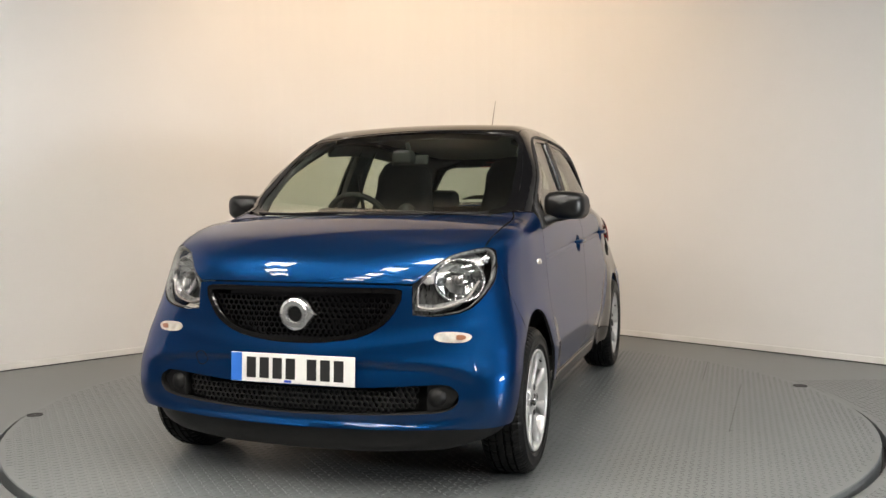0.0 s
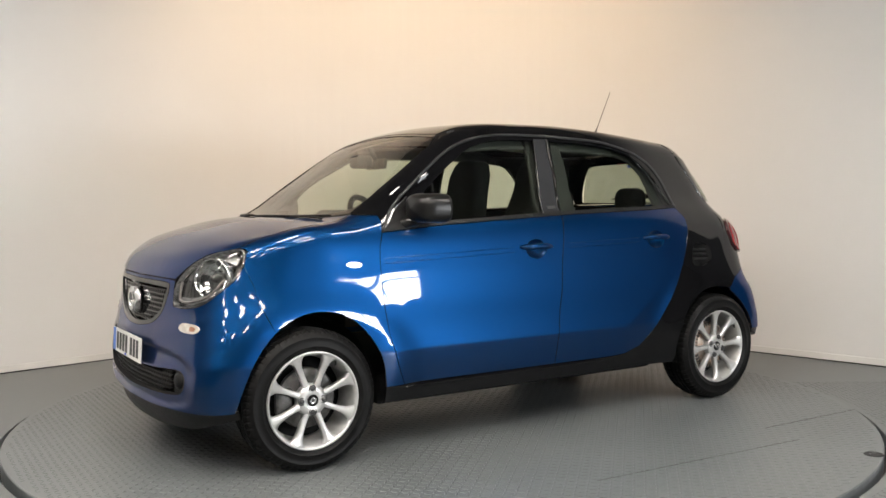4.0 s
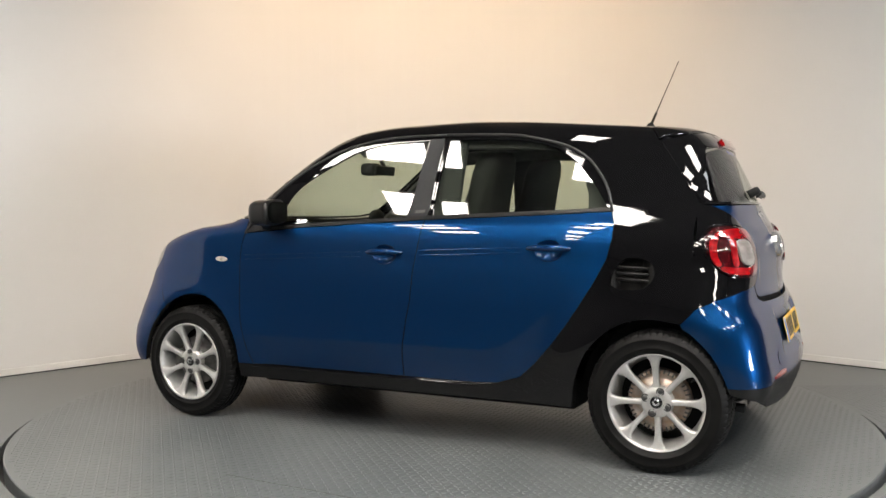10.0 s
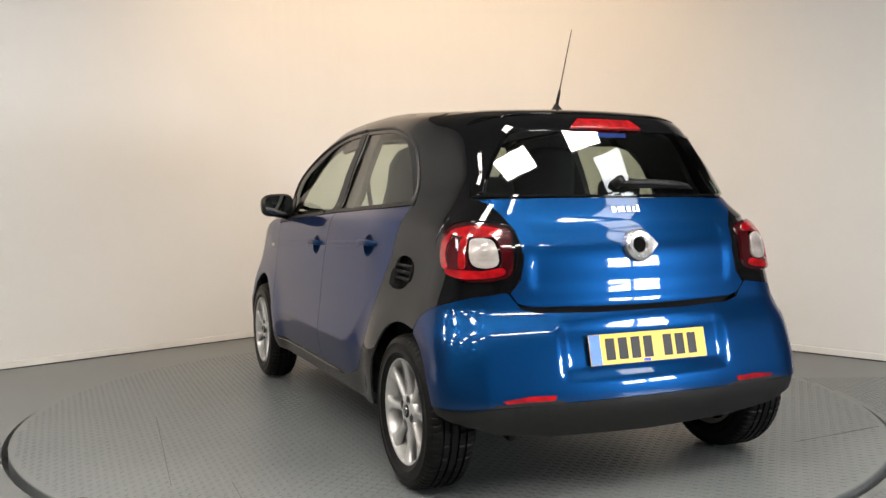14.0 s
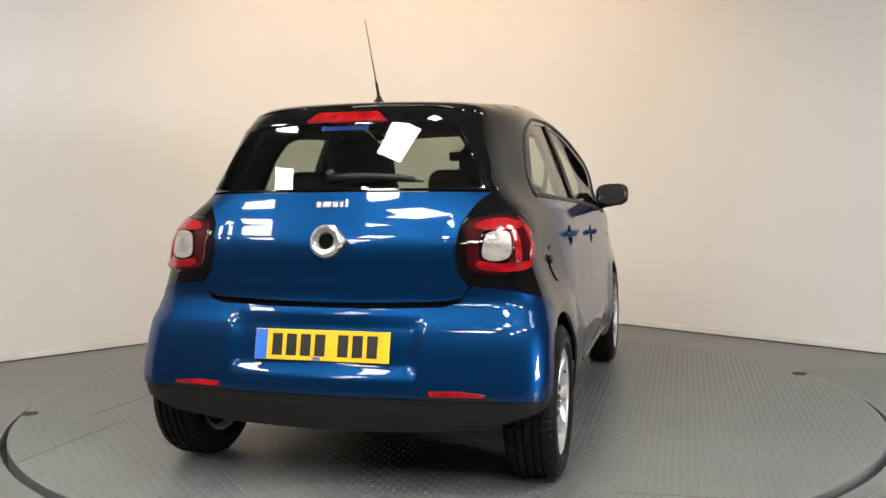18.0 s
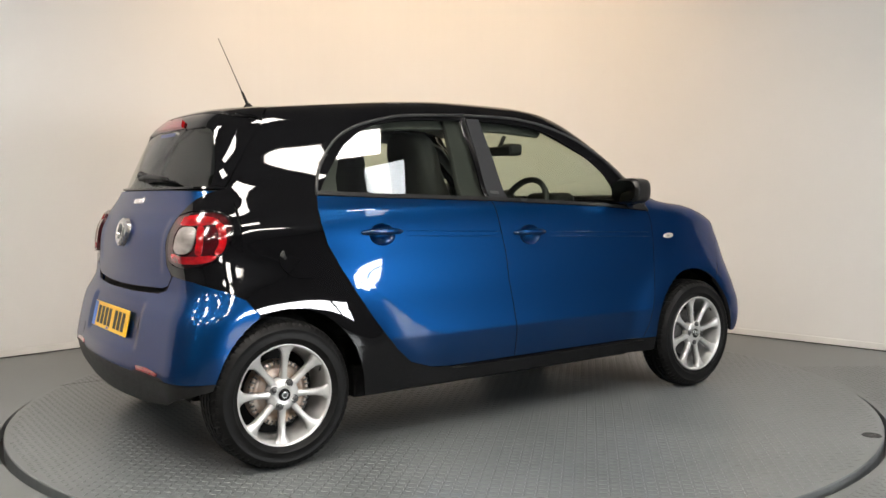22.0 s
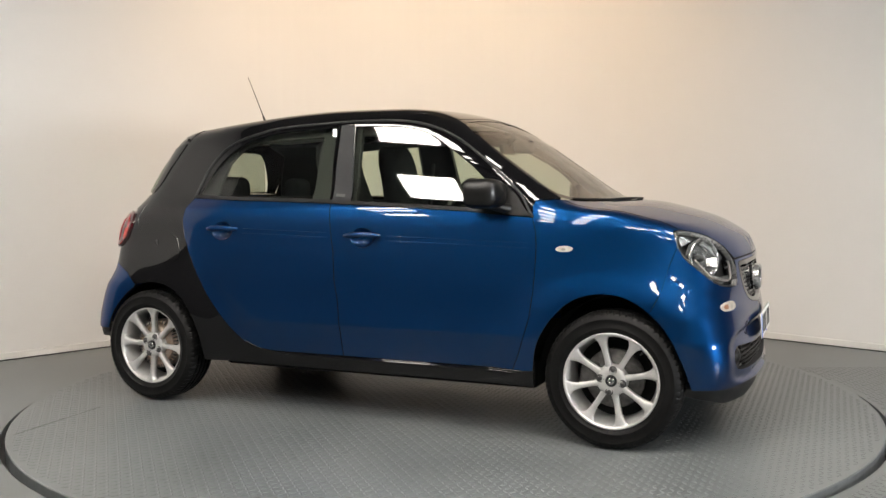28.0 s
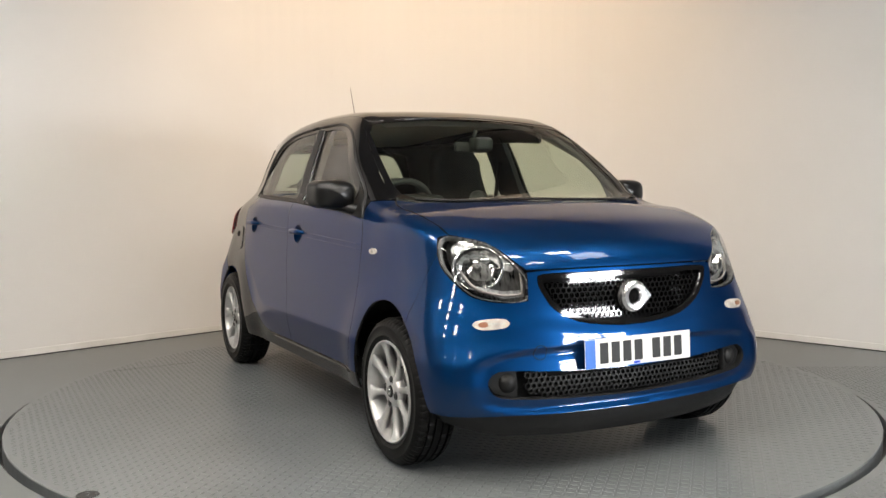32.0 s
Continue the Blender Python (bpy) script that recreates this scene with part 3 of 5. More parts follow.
# ================= the car =================
car = thing("car", "small blue and black five-door hatchback on the turntable", "car")
BELT = [(0.89, 0.985), (0.57, 1.012), (0.2, 1.032), (-0.15, 1.05), (-0.5, 1.062), (-0.8, 1.072), (-1.03, 1.083)]
SEAM = [(-0.15, 1.05), (-0.13, 0.92), (-0.11, 0.81), (-0.10, 0.68), (-0.08, 0.58), (-0.063, 0.43), (-0.06, 0.315)]
FDOOR_F = [(0.81, 0.315), (0.84, 0.38), (0.868, 0.47), (0.89, 0.55), (0.903, 0.66), (0.91, 0.77), (0.912, 0.85), (0.908, 0.92), (0.89, 0.985)]
RDOOR_B = [(-1.03, 1.083), (-1.052, 1.03), (-1.052, 0.97), (-1.03, 0.88), (-0.98, 0.78), (-0.92, 0.68), (-0.86, 0.59), (-0.79, 0.50), (-0.72, 0.42), (-0.645, 0.355), (-0.54, 0.322), (-0.44, 0.315)]
FRAME_F = [(0.89, 0.985), (0.83, 1.075), (0.73, 1.175), (0.59, 1.285), (0.45, 1.37), (0.31, 1.422), (0.17, 1.448), (0.04, 1.456), (-0.187, 1.457)]
FRAME_R = [(-0.187, 1.457), (-0.51, 1.442), (-0.64, 1.422), (-0.80, 1.378), (-0.91, 1.31), (-0.99, 1.20), (-1.03, 1.083)]
GLASS_F = [(0.70, 1.03), (0.675, 1.115), (0.58, 1.215), (0.44, 1.31), (0.31, 1.383), (0.17, 1.418), (0.03, 1.428), (-0.093, 1.43), (-0.045, 1.065)]
GLASS_R = [(-0.205, 1.43), (-0.51, 1.418), (-0.70, 1.388), (-0.81, 1.335), (-0.905, 1.245), (-1.005, 1.10), (-0.6, 1.087), (-0.17, 1.069)]
FARCH = [(1.575, 0.28), (1.54, 0.39), (1.485, 0.50), (1.405, 0.59), (1.31, 0.645), (1.21, 0.662), (1.11, 0.645), (1.03, 0.595), (0.96, 0.51), (0.92, 0.42), (0.905, 0.315)]
RARCH = [(-0.885, 0.245), (-0.905, 0.37), (-0.955, 0.49), (-1.035, 0.575), (-1.12, 0.622), (-1.22, 0.638), (-1.32, 0.622), (-1.41, 0.565), (-1.485, 0.48), (-1.53, 0.38), (-1.55, 0.27)]


# shared outlines on the skin, car's left side
HOOD_SIDE_T = [(1.47, 0.672), (1.35, 0.684), (1.22, 0.686), (1.06, 0.675), (1.0, 0.658)]
SCREEN_BASE_T = [(1.0, 0.658), (1.065, 0.56), (1.145, 0.38), (1.205, 0.18), (1.22, 0.0)]
LAMP_F = [(0.459, 0.691), (0.457, 0.765), (0.494, 0.824), (0.566, 0.897), (0.664, 0.927), (0.706, 0.916), (0.7225, 0.868), (0.716, 0.796), (0.656, 0.713), (0.55, 0.687)]
SCREEN_SIDE_T = [(0.985, 0.652), (0.882, 0.655), (0.79, 0.648), (0.70, 0.634), (0.58, 0.609), (0.479, 0.58), (0.44, 0.545)]
RAIL_T = [(0.44, 0.545), (0.2, 0.54), (-0.3, 0.53), (-0.7, 0.505), (-1.0, 0.478), (-1.15, 0.462)]
TAIL = [(-1.458, 0.643, 1.027), (-1.54, 0.505, 1.011), (-1.575, 0.492, 0.93), (-1.588, 0.507, 0.825), (-1.56, 0.60, 0.803), (-1.524, 0.699, 0.812), (-1.46, 0.725, 0.85), (-1.41, 0.715, 0.93), (-1.41, 0.69, 0.995)]
TAIL_WHITE = [(-1.526, 0.642, 0.938), (-1.520, 0.626, 0.963), (-1.54, 0.580, 0.964), (-1.563, 0.562, 0.945), (-1.589, 0.564, 0.885), (-1.585, 0.585, 0.862), (-1.565, 0.625, 0.862), (-1.545, 0.646, 0.882)]

hood_side = on("T", curve(HOOD_SIDE_T, 3))
screen_base = on("T", curve(SCREEN_BASE_T, 3))
screen_side = on("T", SCREEN_SIDE_T)
rail = on("T", curve(RAIL_T, 2))
hood_front = on("F", curve([(0.0, 0.80), (0.15, 0.80), (0.3, 0.799), (0.452, 0.797)], 3))
GRILLE = [(0.0, 0.787), (0.2, 0.787), (0.39, 0.785), (0.415, 0.76), (0.40, 0.715), (0.35, 0.65), (0.25, 0.60), (0.1, 0.578), (0.0, 0.575)]
GRILLE_RING = curve(GRILLE, 3) + [(-y, z) for y, z in curve(GRILLE, 3)[::-1][1:-1]]
LOWER = [(0.0, 0.415), (0.3, 0.42), (0.55, 0.438), (0.61, 0.43), (0.635, 0.40), (0.62, 0.36), (0.55, 0.335), (0.3, 0.318), (0.0, 0.31)]
LOWER_RING = curve(LOWER, 3) + [(-y, z) for y, z in curve(LOWER, 3)[::-1][1:-1]]

# --- bonnet
lamp_top = on("F", curve([(0.452, 0.797), (0.49, 0.829), (0.563, 0.901), (0.672, 0.931)], 3))
half = hood_front + lamp_top[1:] + hood_side[1:] + screen_base[1:]
full = half + mirrored(half)[::-1][1:-1]
panel("bonnet", full, "T", BLUE, car, st=0.035, label="metallic blue bonnet", gap=0.001, ease=0.03)

# --- front bumper, with openings for the grilles
seam_w = on("S", [(1.405, 0.59), (1.45, 0.68), (1.475, 0.78)])
arch_low = on("S", curve(FARCH, 3)[:10])
bump_low = on("CF", [tuple(q) for q in flat("CF", np.array(on("F", [(0.0, 0.262), (0.2, 0.264), (0.4, 0.268), (0.6, 0.275)])))])
lamp_low = on("F", curve([(0.725, 0.86), (0.718, 0.79), (0.658, 0.709), (0.55, 0.683), (0.456, 0.688)], 3))
half = bump_low + arch_low + seam_w[1:] + lamp_low + on("F", [(0.453, 0.765), (0.452, 0.793)]) + [p for p in hood_front[::-1]][1:]
full = half + mirrored(half)[::-1][1:-1]
gr, lg = on("F", GRILLE_RING), on("F", LOWER_RING)
bumper = panel("front_bumper", full, "CF", BLUE, car, holes=[gr, lg], st=0.014, gap=0.0006, label="metallic blue front bumper", ease=0.010, depth=0.03)


BLUE_EDGE = [(-1.475, 0.764, 0.722), (-1.556, 0.674, 0.754), (-1.581, 0.535, 0.77)]

def oval(x, z, a, b, n=32):
    return [(x + a * math.cos(2 * math.pi * k / n), z + b * math.sin(2 * math.pi * k / n)) for k in range(n)]


HANDLES = ((0.046, 0.893), (-0.776, 0.920))
VENT = ring([(-1.055, 0.775), (-1.085, 0.868), (-1.15, 0.888), (-1.215, 0.868), (-1.23, 0.81), (-1.19, 0.765), (-1.12, 0.755)], 3)
# --- per side
def mir(pts, s):
    return [(p[0], s * p[1], p[2]) for p in pts]


DOORS = []
SEAL = material("dark_grey_rubber_seal", (0.02, 0.02, 0.021), 0.45)
for s in (1.0, -1.0):
    # wing
    out = on("S", curve(FDOOR_F, 2) + [(0.886, 1.03), (0.892, 1.058)]) + hood_side[::-1][0:-1] + on("F", curve([(0.672, 0.931), (0.71, 0.92), (0.725, 0.86)], 3))[0:] + seam_w[::-1][0:] + on("S", curve(FARCH, 3)[10:])
    panel("front_wing", mir(out, s), "S", BLUE, car, s, label="metallic blue front wing", gap=0.001, ease=0.025, st=0.02)
    # doors
    dF = on("S", BELT[:4] + SEAM[1:] + [(0.4, 0.315)] + FDOOR_F[:-1])
    door = panel("front_door", mir(dF, s), "S", BLUE, car, s, holes=[mir(on("S", oval(HANDLES[0][0], HANDLES[0][1] - 0.006, 0.062, 0.045)), s)], label="metallic blue front door", st=0.015)
    fr = on("S", FRAME_F + [(-0.168, 1.15)] + BELT[:4][::-1][:-1])
    gF = on("S", curve(GLASS_F[:8], 2) + GLASS_F[8:])
    panel("window_frame", mir(fr, s), "S", BLACK, door, s, holes=[mir(gF, s)], label="gloss black window frame", ease=0.05, st=0.025, off=0.0)
    pane("window_glass", mir(gF, s), "S", GLASS, door, s, -0.010, "tinted door glass", twist=0.0)
    pt = on("S", [(-0.099, 1.442), (-0.178, 1.442), (-0.152, 1.062), (-0.042, 1.058)])
    panel("pillar_trim", mir(pt, s), "S", SATIN, door, s, off=0.003, label="satin grey pillar film", depth=0.004)
    dR = on("S", SEAM[::-1] + BELT[4:] + RDOOR_B[1:] + [(-0.2, 0.315)])
    rdoor = panel("rear_door", mir(dR, s), "S", BLUE, car, s, holes=[mir(on("S", oval(HANDLES[1][0], HANDLES[1][1] - 0.006, 0.062, 0.045)), s)], label="metallic blue rear door", st=0.015)
    fr = on("S", FRAME_R + BELT[3:-1][::-1] + [(-0.168, 1.15)])
    gR = on("S", curve(GLASS_R[:6], 2) + GLASS_R[6:])
    panel("window_frame", mir(fr, s), "S", BLACK, rdoor, s, holes=[mir(gR, s)], label="gloss black window frame", ease=0.05, st=0.025)
    pane("window_glass", mir(gR, s), "S", GLASS, rdoor, s, -0.008, "tinted door glass")
    for d, line in ((door, FRAME_F), (rdoor, FRAME_R)):
        bm = bmesh.new()
        tube(bm, [tuple(v) for v in lift("S", np.array(curve(line, 3)), s, 0.002)], 0.0065, 8)
        part("window_seal", bm, SEAL, d, "dark grey rubber window seal")
    # black bars added behind the door gaps so that they read as shaded
    for d, line in ((door, FDOOR_F), (rdoor, SEAM), (rdoor, RDOOR_B)):
        bm = bmesh.new()
        tube(bm, [tuple(v) for v in lift("S", np.array(curve(line, 4)), s, -0.0145)], 0.007, 6)
        part("shut_line_bar", bm, UNDER, d, "black bar added behind the shut line to darken the gap")
    DOORS.append((s, door, rdoor))
    # black safety cell: pillars, rail, quarter and sill
    cut = on("S", [(-1.378, 1.06), (-1.38, 0.93), (-1.39, 0.80), (-1.40, 0.686)])
    top_b = on("S", [(-1.19, 1.395), (-1.225, 1.34), (-1.30, 1.233), (-1.385, 1.11)])
    out = (on("S", [(0.893, 0.989), (0.884, 1.03), (0.888, 1.060)]) + screen_side + rail[1:] + top_b + cut + on("S", [(-1.345, 0.625)] + curve(RARCH, 3)[::-1][14:] + [(0.3, 0.243), (0.905, 0.243), (0.905, 0.315), (0.81, 0.312), (0.3, 0.312), (-0.44, 0.312)]
            + RDOOR_B[::-1][1:-1] + FRAME_R[::-1] + FRAME_F[::-1][1:-1]))
    panel("side_frame", mir(out, s), "S", BLACK, car, s, gap=0.0, holes=[on("S", VENT)] if s > 0 else [], st=0.03, label="gloss black safety cell round the doors", ease=0.08)
    # rear corner, black, round the tail lamp
    rc = cut + BLUE_EDGE + on("R", curve([(0.535, 0.77), (0.494, 0.812), (0.478, 0.895), (0.493, 0.99), (0.54, 1.07), (0.583, 1.112)], 3)) + on("S", [(-1.385, 1.11)])
    panel("rear_corner", mir(rc, s), "CR", BLACK, car, s, gap=0.0, st=0.025, holes=[mir(ring(TAIL, 3), s)], label="gloss black corner panel round the tail lamp", ease=0.04)

# --- roof, windscreen, rear glass, tailgate, rear bumper
screen_top = on("T", curve([(0.44, 0.545), (0.45, 0.4), (0.444, 0.21), (0.435, 0.0)], 3))
half = screen_top[::-1] + rail[1:] + on("T", [(-1.165, 0.3), (-1.17, 0.0)])
panel("roof", half + mirrored(half)[::-1][1:-1], "T", BLACK, car, gap=0.001, st=0.035, label="gloss black roof", ease=0.05)
base_in = on("T", [(1.195, 0.0), (1.18, 0.18), (1.12, 0.38), (1.04, 0.56), (0.985, 0.640)])
half = base_in + screen_side[1:] + screen_top[1:]
outer = half + mirrored(half)[::-1][1:-1]
band = on("T", [(1.15, 0.0), (1.14, 0.18), (1.085, 0.38), (1.01, 0.55), (0.955, 0.612), (0.88, 0.622), (0.70, 0.602), (0.535, 0.578), (0.475, 0.535), (0.472, 0.4), (0.468, 0.2), (0.46, 0.0)])
inner = band + mirrored(band)[::-1][1:-1]
screen = panel("windscreen", outer, "T", GLASS, car, gap=0.002, off=-0.004, st=0.05, depth=0.0, label="clear curved windscreen")
panel("windscreen_border", outer, "T", BLACK, screen, gap=0.001, off=-0.002, st=0.04, depth=0.0, holes=[inner], label="black printed border")
# scuttle between bonnet and windscreen
half = on("T", [(1.218, 0.0), (1.2, 0.18), (1.14, 0.38), (1.06, 0.56), (0.998, 0.65)]) + base_in[::-1]
panel("scuttle", half + mirrored(half)[::-1][1:-1], "T", TRIM, car, gap=0.0, off=-0.012, st=0.03, label="black plastic scuttle panel")
half = on("R", [(0.0, 1.108), (0.3, 1.108), (0.578, 1.104), (0.535, 1.06), (0.489, 0.99), (0.474, 0.895), (0.49, 0.812), (0.53, 0.767), (0.50, 0.727), (0.45, 0.714), (0.2, 0.707), (0.0, 0.705)])
tailgate = panel("tailgate", half + mirrored(half)[::-1][1:-1], "R", BLUE, car, st=0.018, label="metallic blue tailgate", ease=0.018)
half = on("R", [(0.0, 1.111), (0.3, 1.111), (0.583, 1.112)]) + top_b[::-1][1:] + on("T", [(-1.30, 0.41), (-1.335, 0.2), (-1.345, 0.0)])
outer = half + mirrored(half)[::-1][1:-1]
half = on("R", [(0.0, 1.12), (0.3, 1.12), (0.546, 1.122), (0.522, 1.18), (0.488, 1.25), (0.443, 1.32), (0.41, 1.356), (0.36, 1.372), (0.0, 1.376)])
inner = half + mirrored(half)[::-1][1:-1]
panel("tailgate_frame", outer, "CR", BLACK, tailgate, gap=0.001, st=0.03, holes=[inner], label="gloss black tailgate frame", ease=0.03)
for s in (1.0, -1.0):
    # upright fins beside the rear window
    fin = on("R", [(0.550, 1.124), (0.526, 1.18), (0.492, 1.25), (0.447, 1.32), (0.418, 1.36)]) + on("S", [(-1.20, 1.39), (-1.228, 1.342), (-1.303, 1.235), (-1.385, 1.118)])
    panel("window_fin", mir(fin, s), "CR", BLACK, tailgate, s, gap=0.004, off=0.004, st=0.02, depth=0.008, label="gloss black fin beside the rear window")
pane("rear_glass", inner, "R", REARGLASS, tailgate, 1.0, -0.005, "tinted rear window")
half = on("R", [(0.0, 0.688), (0.2, 0.688), (0.43, 0.694), (0.49, 0.710), (0.533, 0.764)]) + BLUE_EDGE[::-1][0:] + on("S", [(-1.40, 0.684), (-1.345, 0.622)] + curve(RARCH, 3)[19:27] + [(-1.532, 0.378)]) + on("R", [(0.6, 0.379), (0.4, 0.381), (0.2, 0.383), (0.0, 0.384)])
# black sheet added behind the tailgate gap, in place of its shadow
seal = on("R", [(0.0, 0.65), (0.45, 0.66), (0.52, 0.70), (0.53, 0.76), (0.48, 0.76), (0.0, 0.75)])
panel("tailgate_gap_filler", seal + mirrored(seal)[::-1][1:-1], "R", UNDER, car, gap=0.0, off=-0.03, st=0.05, depth=0.0, label="black filler sheet that darkens the gap under the tailgate")
panel("rear_bumper", half + mirrored(half)[::-1][1:-1], "CR", BLUE, car, gap=0.001, st=0.0115, label="metallic blue rear bumper", ease=0.022)
half = on("R", [(0.0, 0.381), (0.2, 0.380), (0.4, 0.378), (0.6, 0.376)]) + on("S", [(-1.533, 0.376), (-1.545, 0.352)]) + on("R", [(0.70, 0.312), (0.62, 0.280), (0.4, 0.256), (0.0, 0.248)])
panel("rear_valance", half + mirrored(half)[::-1][1:-1], "CR", TRIM, car, gap=0.0, off=-0.004, st=0.03, label="black textured lower bumper", depth=0.05)
half = on("F", [(0.0, 0.259), (0.2, 0.261), (0.4, 0.265), (0.6, 0.272)]) + on("S", [(1.574, 0.277), (1.556, 0.245)]) + on("F", [(0.68, 0.208), (0.58, 0.185), (0.3, 0.172), (0.0, 0.170)])
panel("front_valance", half + mirrored(half)[::-1][1:-1], "CF", TRIM, car, gap=0.0, off=-0.022, st=0.03, label="black textured front lip", depth=0.05)
# --- lamps, grilles and badges
def hexmesh(name, outline, pitch, off, depth, bar, mat, parent, label):
    """A honeycomb of open cells within an outline (y, z) on the nose."""
    P = np.array(outline)
    lo, hi = P.min(0), P.max(0)
    verts, faces = [], []
    dz = pitch * math.sqrt(3) / 2
    r = pitch / math.sqrt(3)
    cs = []
    for j in range(int((hi[1] - lo[1]) / dz) + 2):
        for i in range(int((hi[0] - lo[0]) / pitch) + 2):
            cs.append((lo[0] + (i + 0.5 * (j % 2)) * pitch, lo[1] + j * dz))
    cs = np.array(cs)
    cs = cs[inside(inset(P, 0.006), cs)]
    ang = [radians(30 + 60 * k) for k in range(6)]
    flat2 = []
    for cy, cz in cs:
        for rr in (r, r * bar, r * bar):
            flat2 += [(cy + rr * math.cos(a), cz + rr * math.sin(a)) for a in ang]
    Q = lift("F", np.array(flat2), 1.0, off)
    Q = Q.reshape(-1, 3, 6, 3)
    Q[:, 2, :, 0] -= depth
    for n in range(len(cs)):
        k = n * 18
        for a in range(6):
            b = (a + 1) % 6
            faces.append((k + a, k + b, k + 6 + b, k + 6 + a))
            faces.append((k + 6 + a, k + 6 + b, k + 12 + b, k + 12 + a))
    me = bpy.data.meshes.new(name)
    me.from_pydata([tuple(v) for v in Q.reshape(-1, 3)], [], faces)
    me.materials.append(mat)
    ob = new(name, me)
    ob.parent = parent
    return tagged(ob, label, kind="stuff")


GLOSS = material("gloss_black_plastic", (0.004, 0.004, 0.004), 0.08, 0.0, 0.3)
LAMPSILVER = varied(material("ribbed_lamp_silver", (0.45, 0.45, 0.44), 0.35, 0.8), (0.22, 0.22, 0.215), (0.6, 0.6, 0.59), 30, rough=(0.25, 0.45), bump=0.4, stretch=(1, 5, 1), bump_scale=90)
LAMPDARK = varied(material("dark_smoked_lamp_trim", (0.12, 0.12, 0.118), 0.3, 0.7), (0.06, 0.06, 0.058), (0.2, 0.2, 0.195), 25, rough=(0.2, 0.4), bump=0.5, stretch=(1, 4, 1), bump_scale=120)
grille = panel("grille", on("F", GRILLE_RING), "F", GLOSS, car, off=-0.05, gap=0.0, st=0.04, depth=0.0, label="gloss black honeycomb front grille")
g_in = [tuple(q) for q in inset(np.array(GRILLE_RING), 0.022)]
panel("grille_frame", on("F", GRILLE_RING), "F", GLOSS, grille, off=0.001, gap=0.002, st=0.02, depth=0.04, holes=[on("F", g_in)], label="gloss black grille surround")
hexmesh("honeycomb", g_in, 0.0235, -0.012, 0.012, 0.74, GLOSS, grille, "gloss black honeycomb mesh")
lower = panel("lower_grille", on("F", LOWER_RING), "F", UNDER, car, off=-0.06, gap=-0.01, st=0.05, depth=0.0, label="matt black lower air intake")
lo_mid = [(y, z) for y, z in [tuple(q) for q in inset(np.array(LOWER_RING), 0.006)] if abs(y) < 0.535]
hexmesh("honeycomb", lo_mid, 0.0225, -0.018, 0.014, 0.72, TRIM, lower, "black honeycomb mesh")
for s in (1.0, -1.0):
    cheek = [(0.522, 0.342), (0.545, 0.345), (0.60, 0.362), (0.622, 0.40), (0.60, 0.424), (0.545, 0.430), (0.522, 0.427)]
    panel("fog_pod", mir(on("F", cheek), s), "F", TRIM, lower, s, off=-0.016, gap=-0.006, st=0.015, depth=0.03, label="black fog lamp blank")
    fog = bmesh.new()
    revolve(fog, [(0.002, 0.012), (0.022, 0.012), (0.026, 0.006), (0.034, 0.004), (0.036, -0.02)], 24, "x")
    ob = part("fog_cover", fog, TRIM, lower, "round black fog lamp cover")
    c = lift("F", np.array([(s * 0.552, 0.390)]), 1.0, -0.016)[0]
    ob.matrix_basis = pose(c[0], c[1], c[2], 0, 0, s * 14)
    # headlamp
    lamp = panel("headlamp", mir(on("F", ring(LAMP_F, 3)), s), "CF", CLEAR, car, s, off=0.0, gap=0.0, st=0.025, depth=0.0, label="clear headlamp with chrome reflector")
    panel("lamp_housing", mir(on("F", ring(LAMP_F, 3)), s), "CF", LAMPDARK, lamp, s, off=-0.055, gap=-0.003, st=0.025, depth=-0.0, label="dark smoked lamp housing")
    rim_in = [tuple(q) for q in inset(np.array(ring(LAMP_F, 3)), 0.004)]
    panel("lamp_bezel", mir(on("F", ring(LAMP_F, 3)), s), "CF", LAMPDARK, lamp, s, off=-0.003, gap=0.0, st=0.02, depth=0.02, holes=[mir(on("F", rim_in), s)], label="dark bezel round the lamp")
    bowl = bmesh.new()
    revolve(bowl, [(0.014, -0.040), (0.034, -0.034), (0.054, -0.022), (0.070, -0.006), (0.078, 0.010)], 11, "x")
    for k, v in enumerate(bowl.verts):
        v.co.x += 0.004 * math.sin(k * 2.4)
    ob = part("reflector", bowl, REFLECTOR, lamp, "faceted chrome reflector bowl", smooth=False)
    ob.matrix_basis = pose(1.588, s * 0.598, 0.806, 0, -8, s * 28) @ Matrix.Diagonal((1, 1.16, 1.0, 1))
    rimb = bmesh.new()
    revolve(rimb, [(0.076, 0.006), (0.077, 0.013), (0.082, 0.014), (0.085, 0.008), (0.085, -0.012)], 40, "x")
    ob = part("reflector_ring", rimb, SILVER, lamp, "bright ring round the reflector")
    ob.matrix_basis = pose(1.588, s * 0.598, 0.806, 0, -8, s * 28) @ Matrix.Diagonal((1, 1.16, 1.0, 1))
    bulb = bmesh.new()
    bmesh.ops.create_uvsphere(bulb, u_segments=20, v_segments=12, radius=0.017)
    ob = part("bulb_cap", bulb, LAMPDARK, lamp, "dark bulb cap")
    ob.matrix_basis = pose(1.572, s * 0.590, 0.806, 0, 0, s * 28) @ Matrix.Diagonal((1.8, 1, 1, 1))
    strip = [(0.478, 0.79), (0.478, 0.73), (0.488, 0.712), (0.55, 0.708), (0.645, 0.735), (0.69, 0.805)]
    pts = lift("CF", flat("CF", np.array(mir(on("F", curve(strip, 4)), s))), 1.0, -0.018)
    bm = bmesh.new()
    tube(bm, [tuple(q) for q in pts], 0.0055, 8)
    part("light_strip", bm, WHITELENS, lamp, "pale curved running light strip")
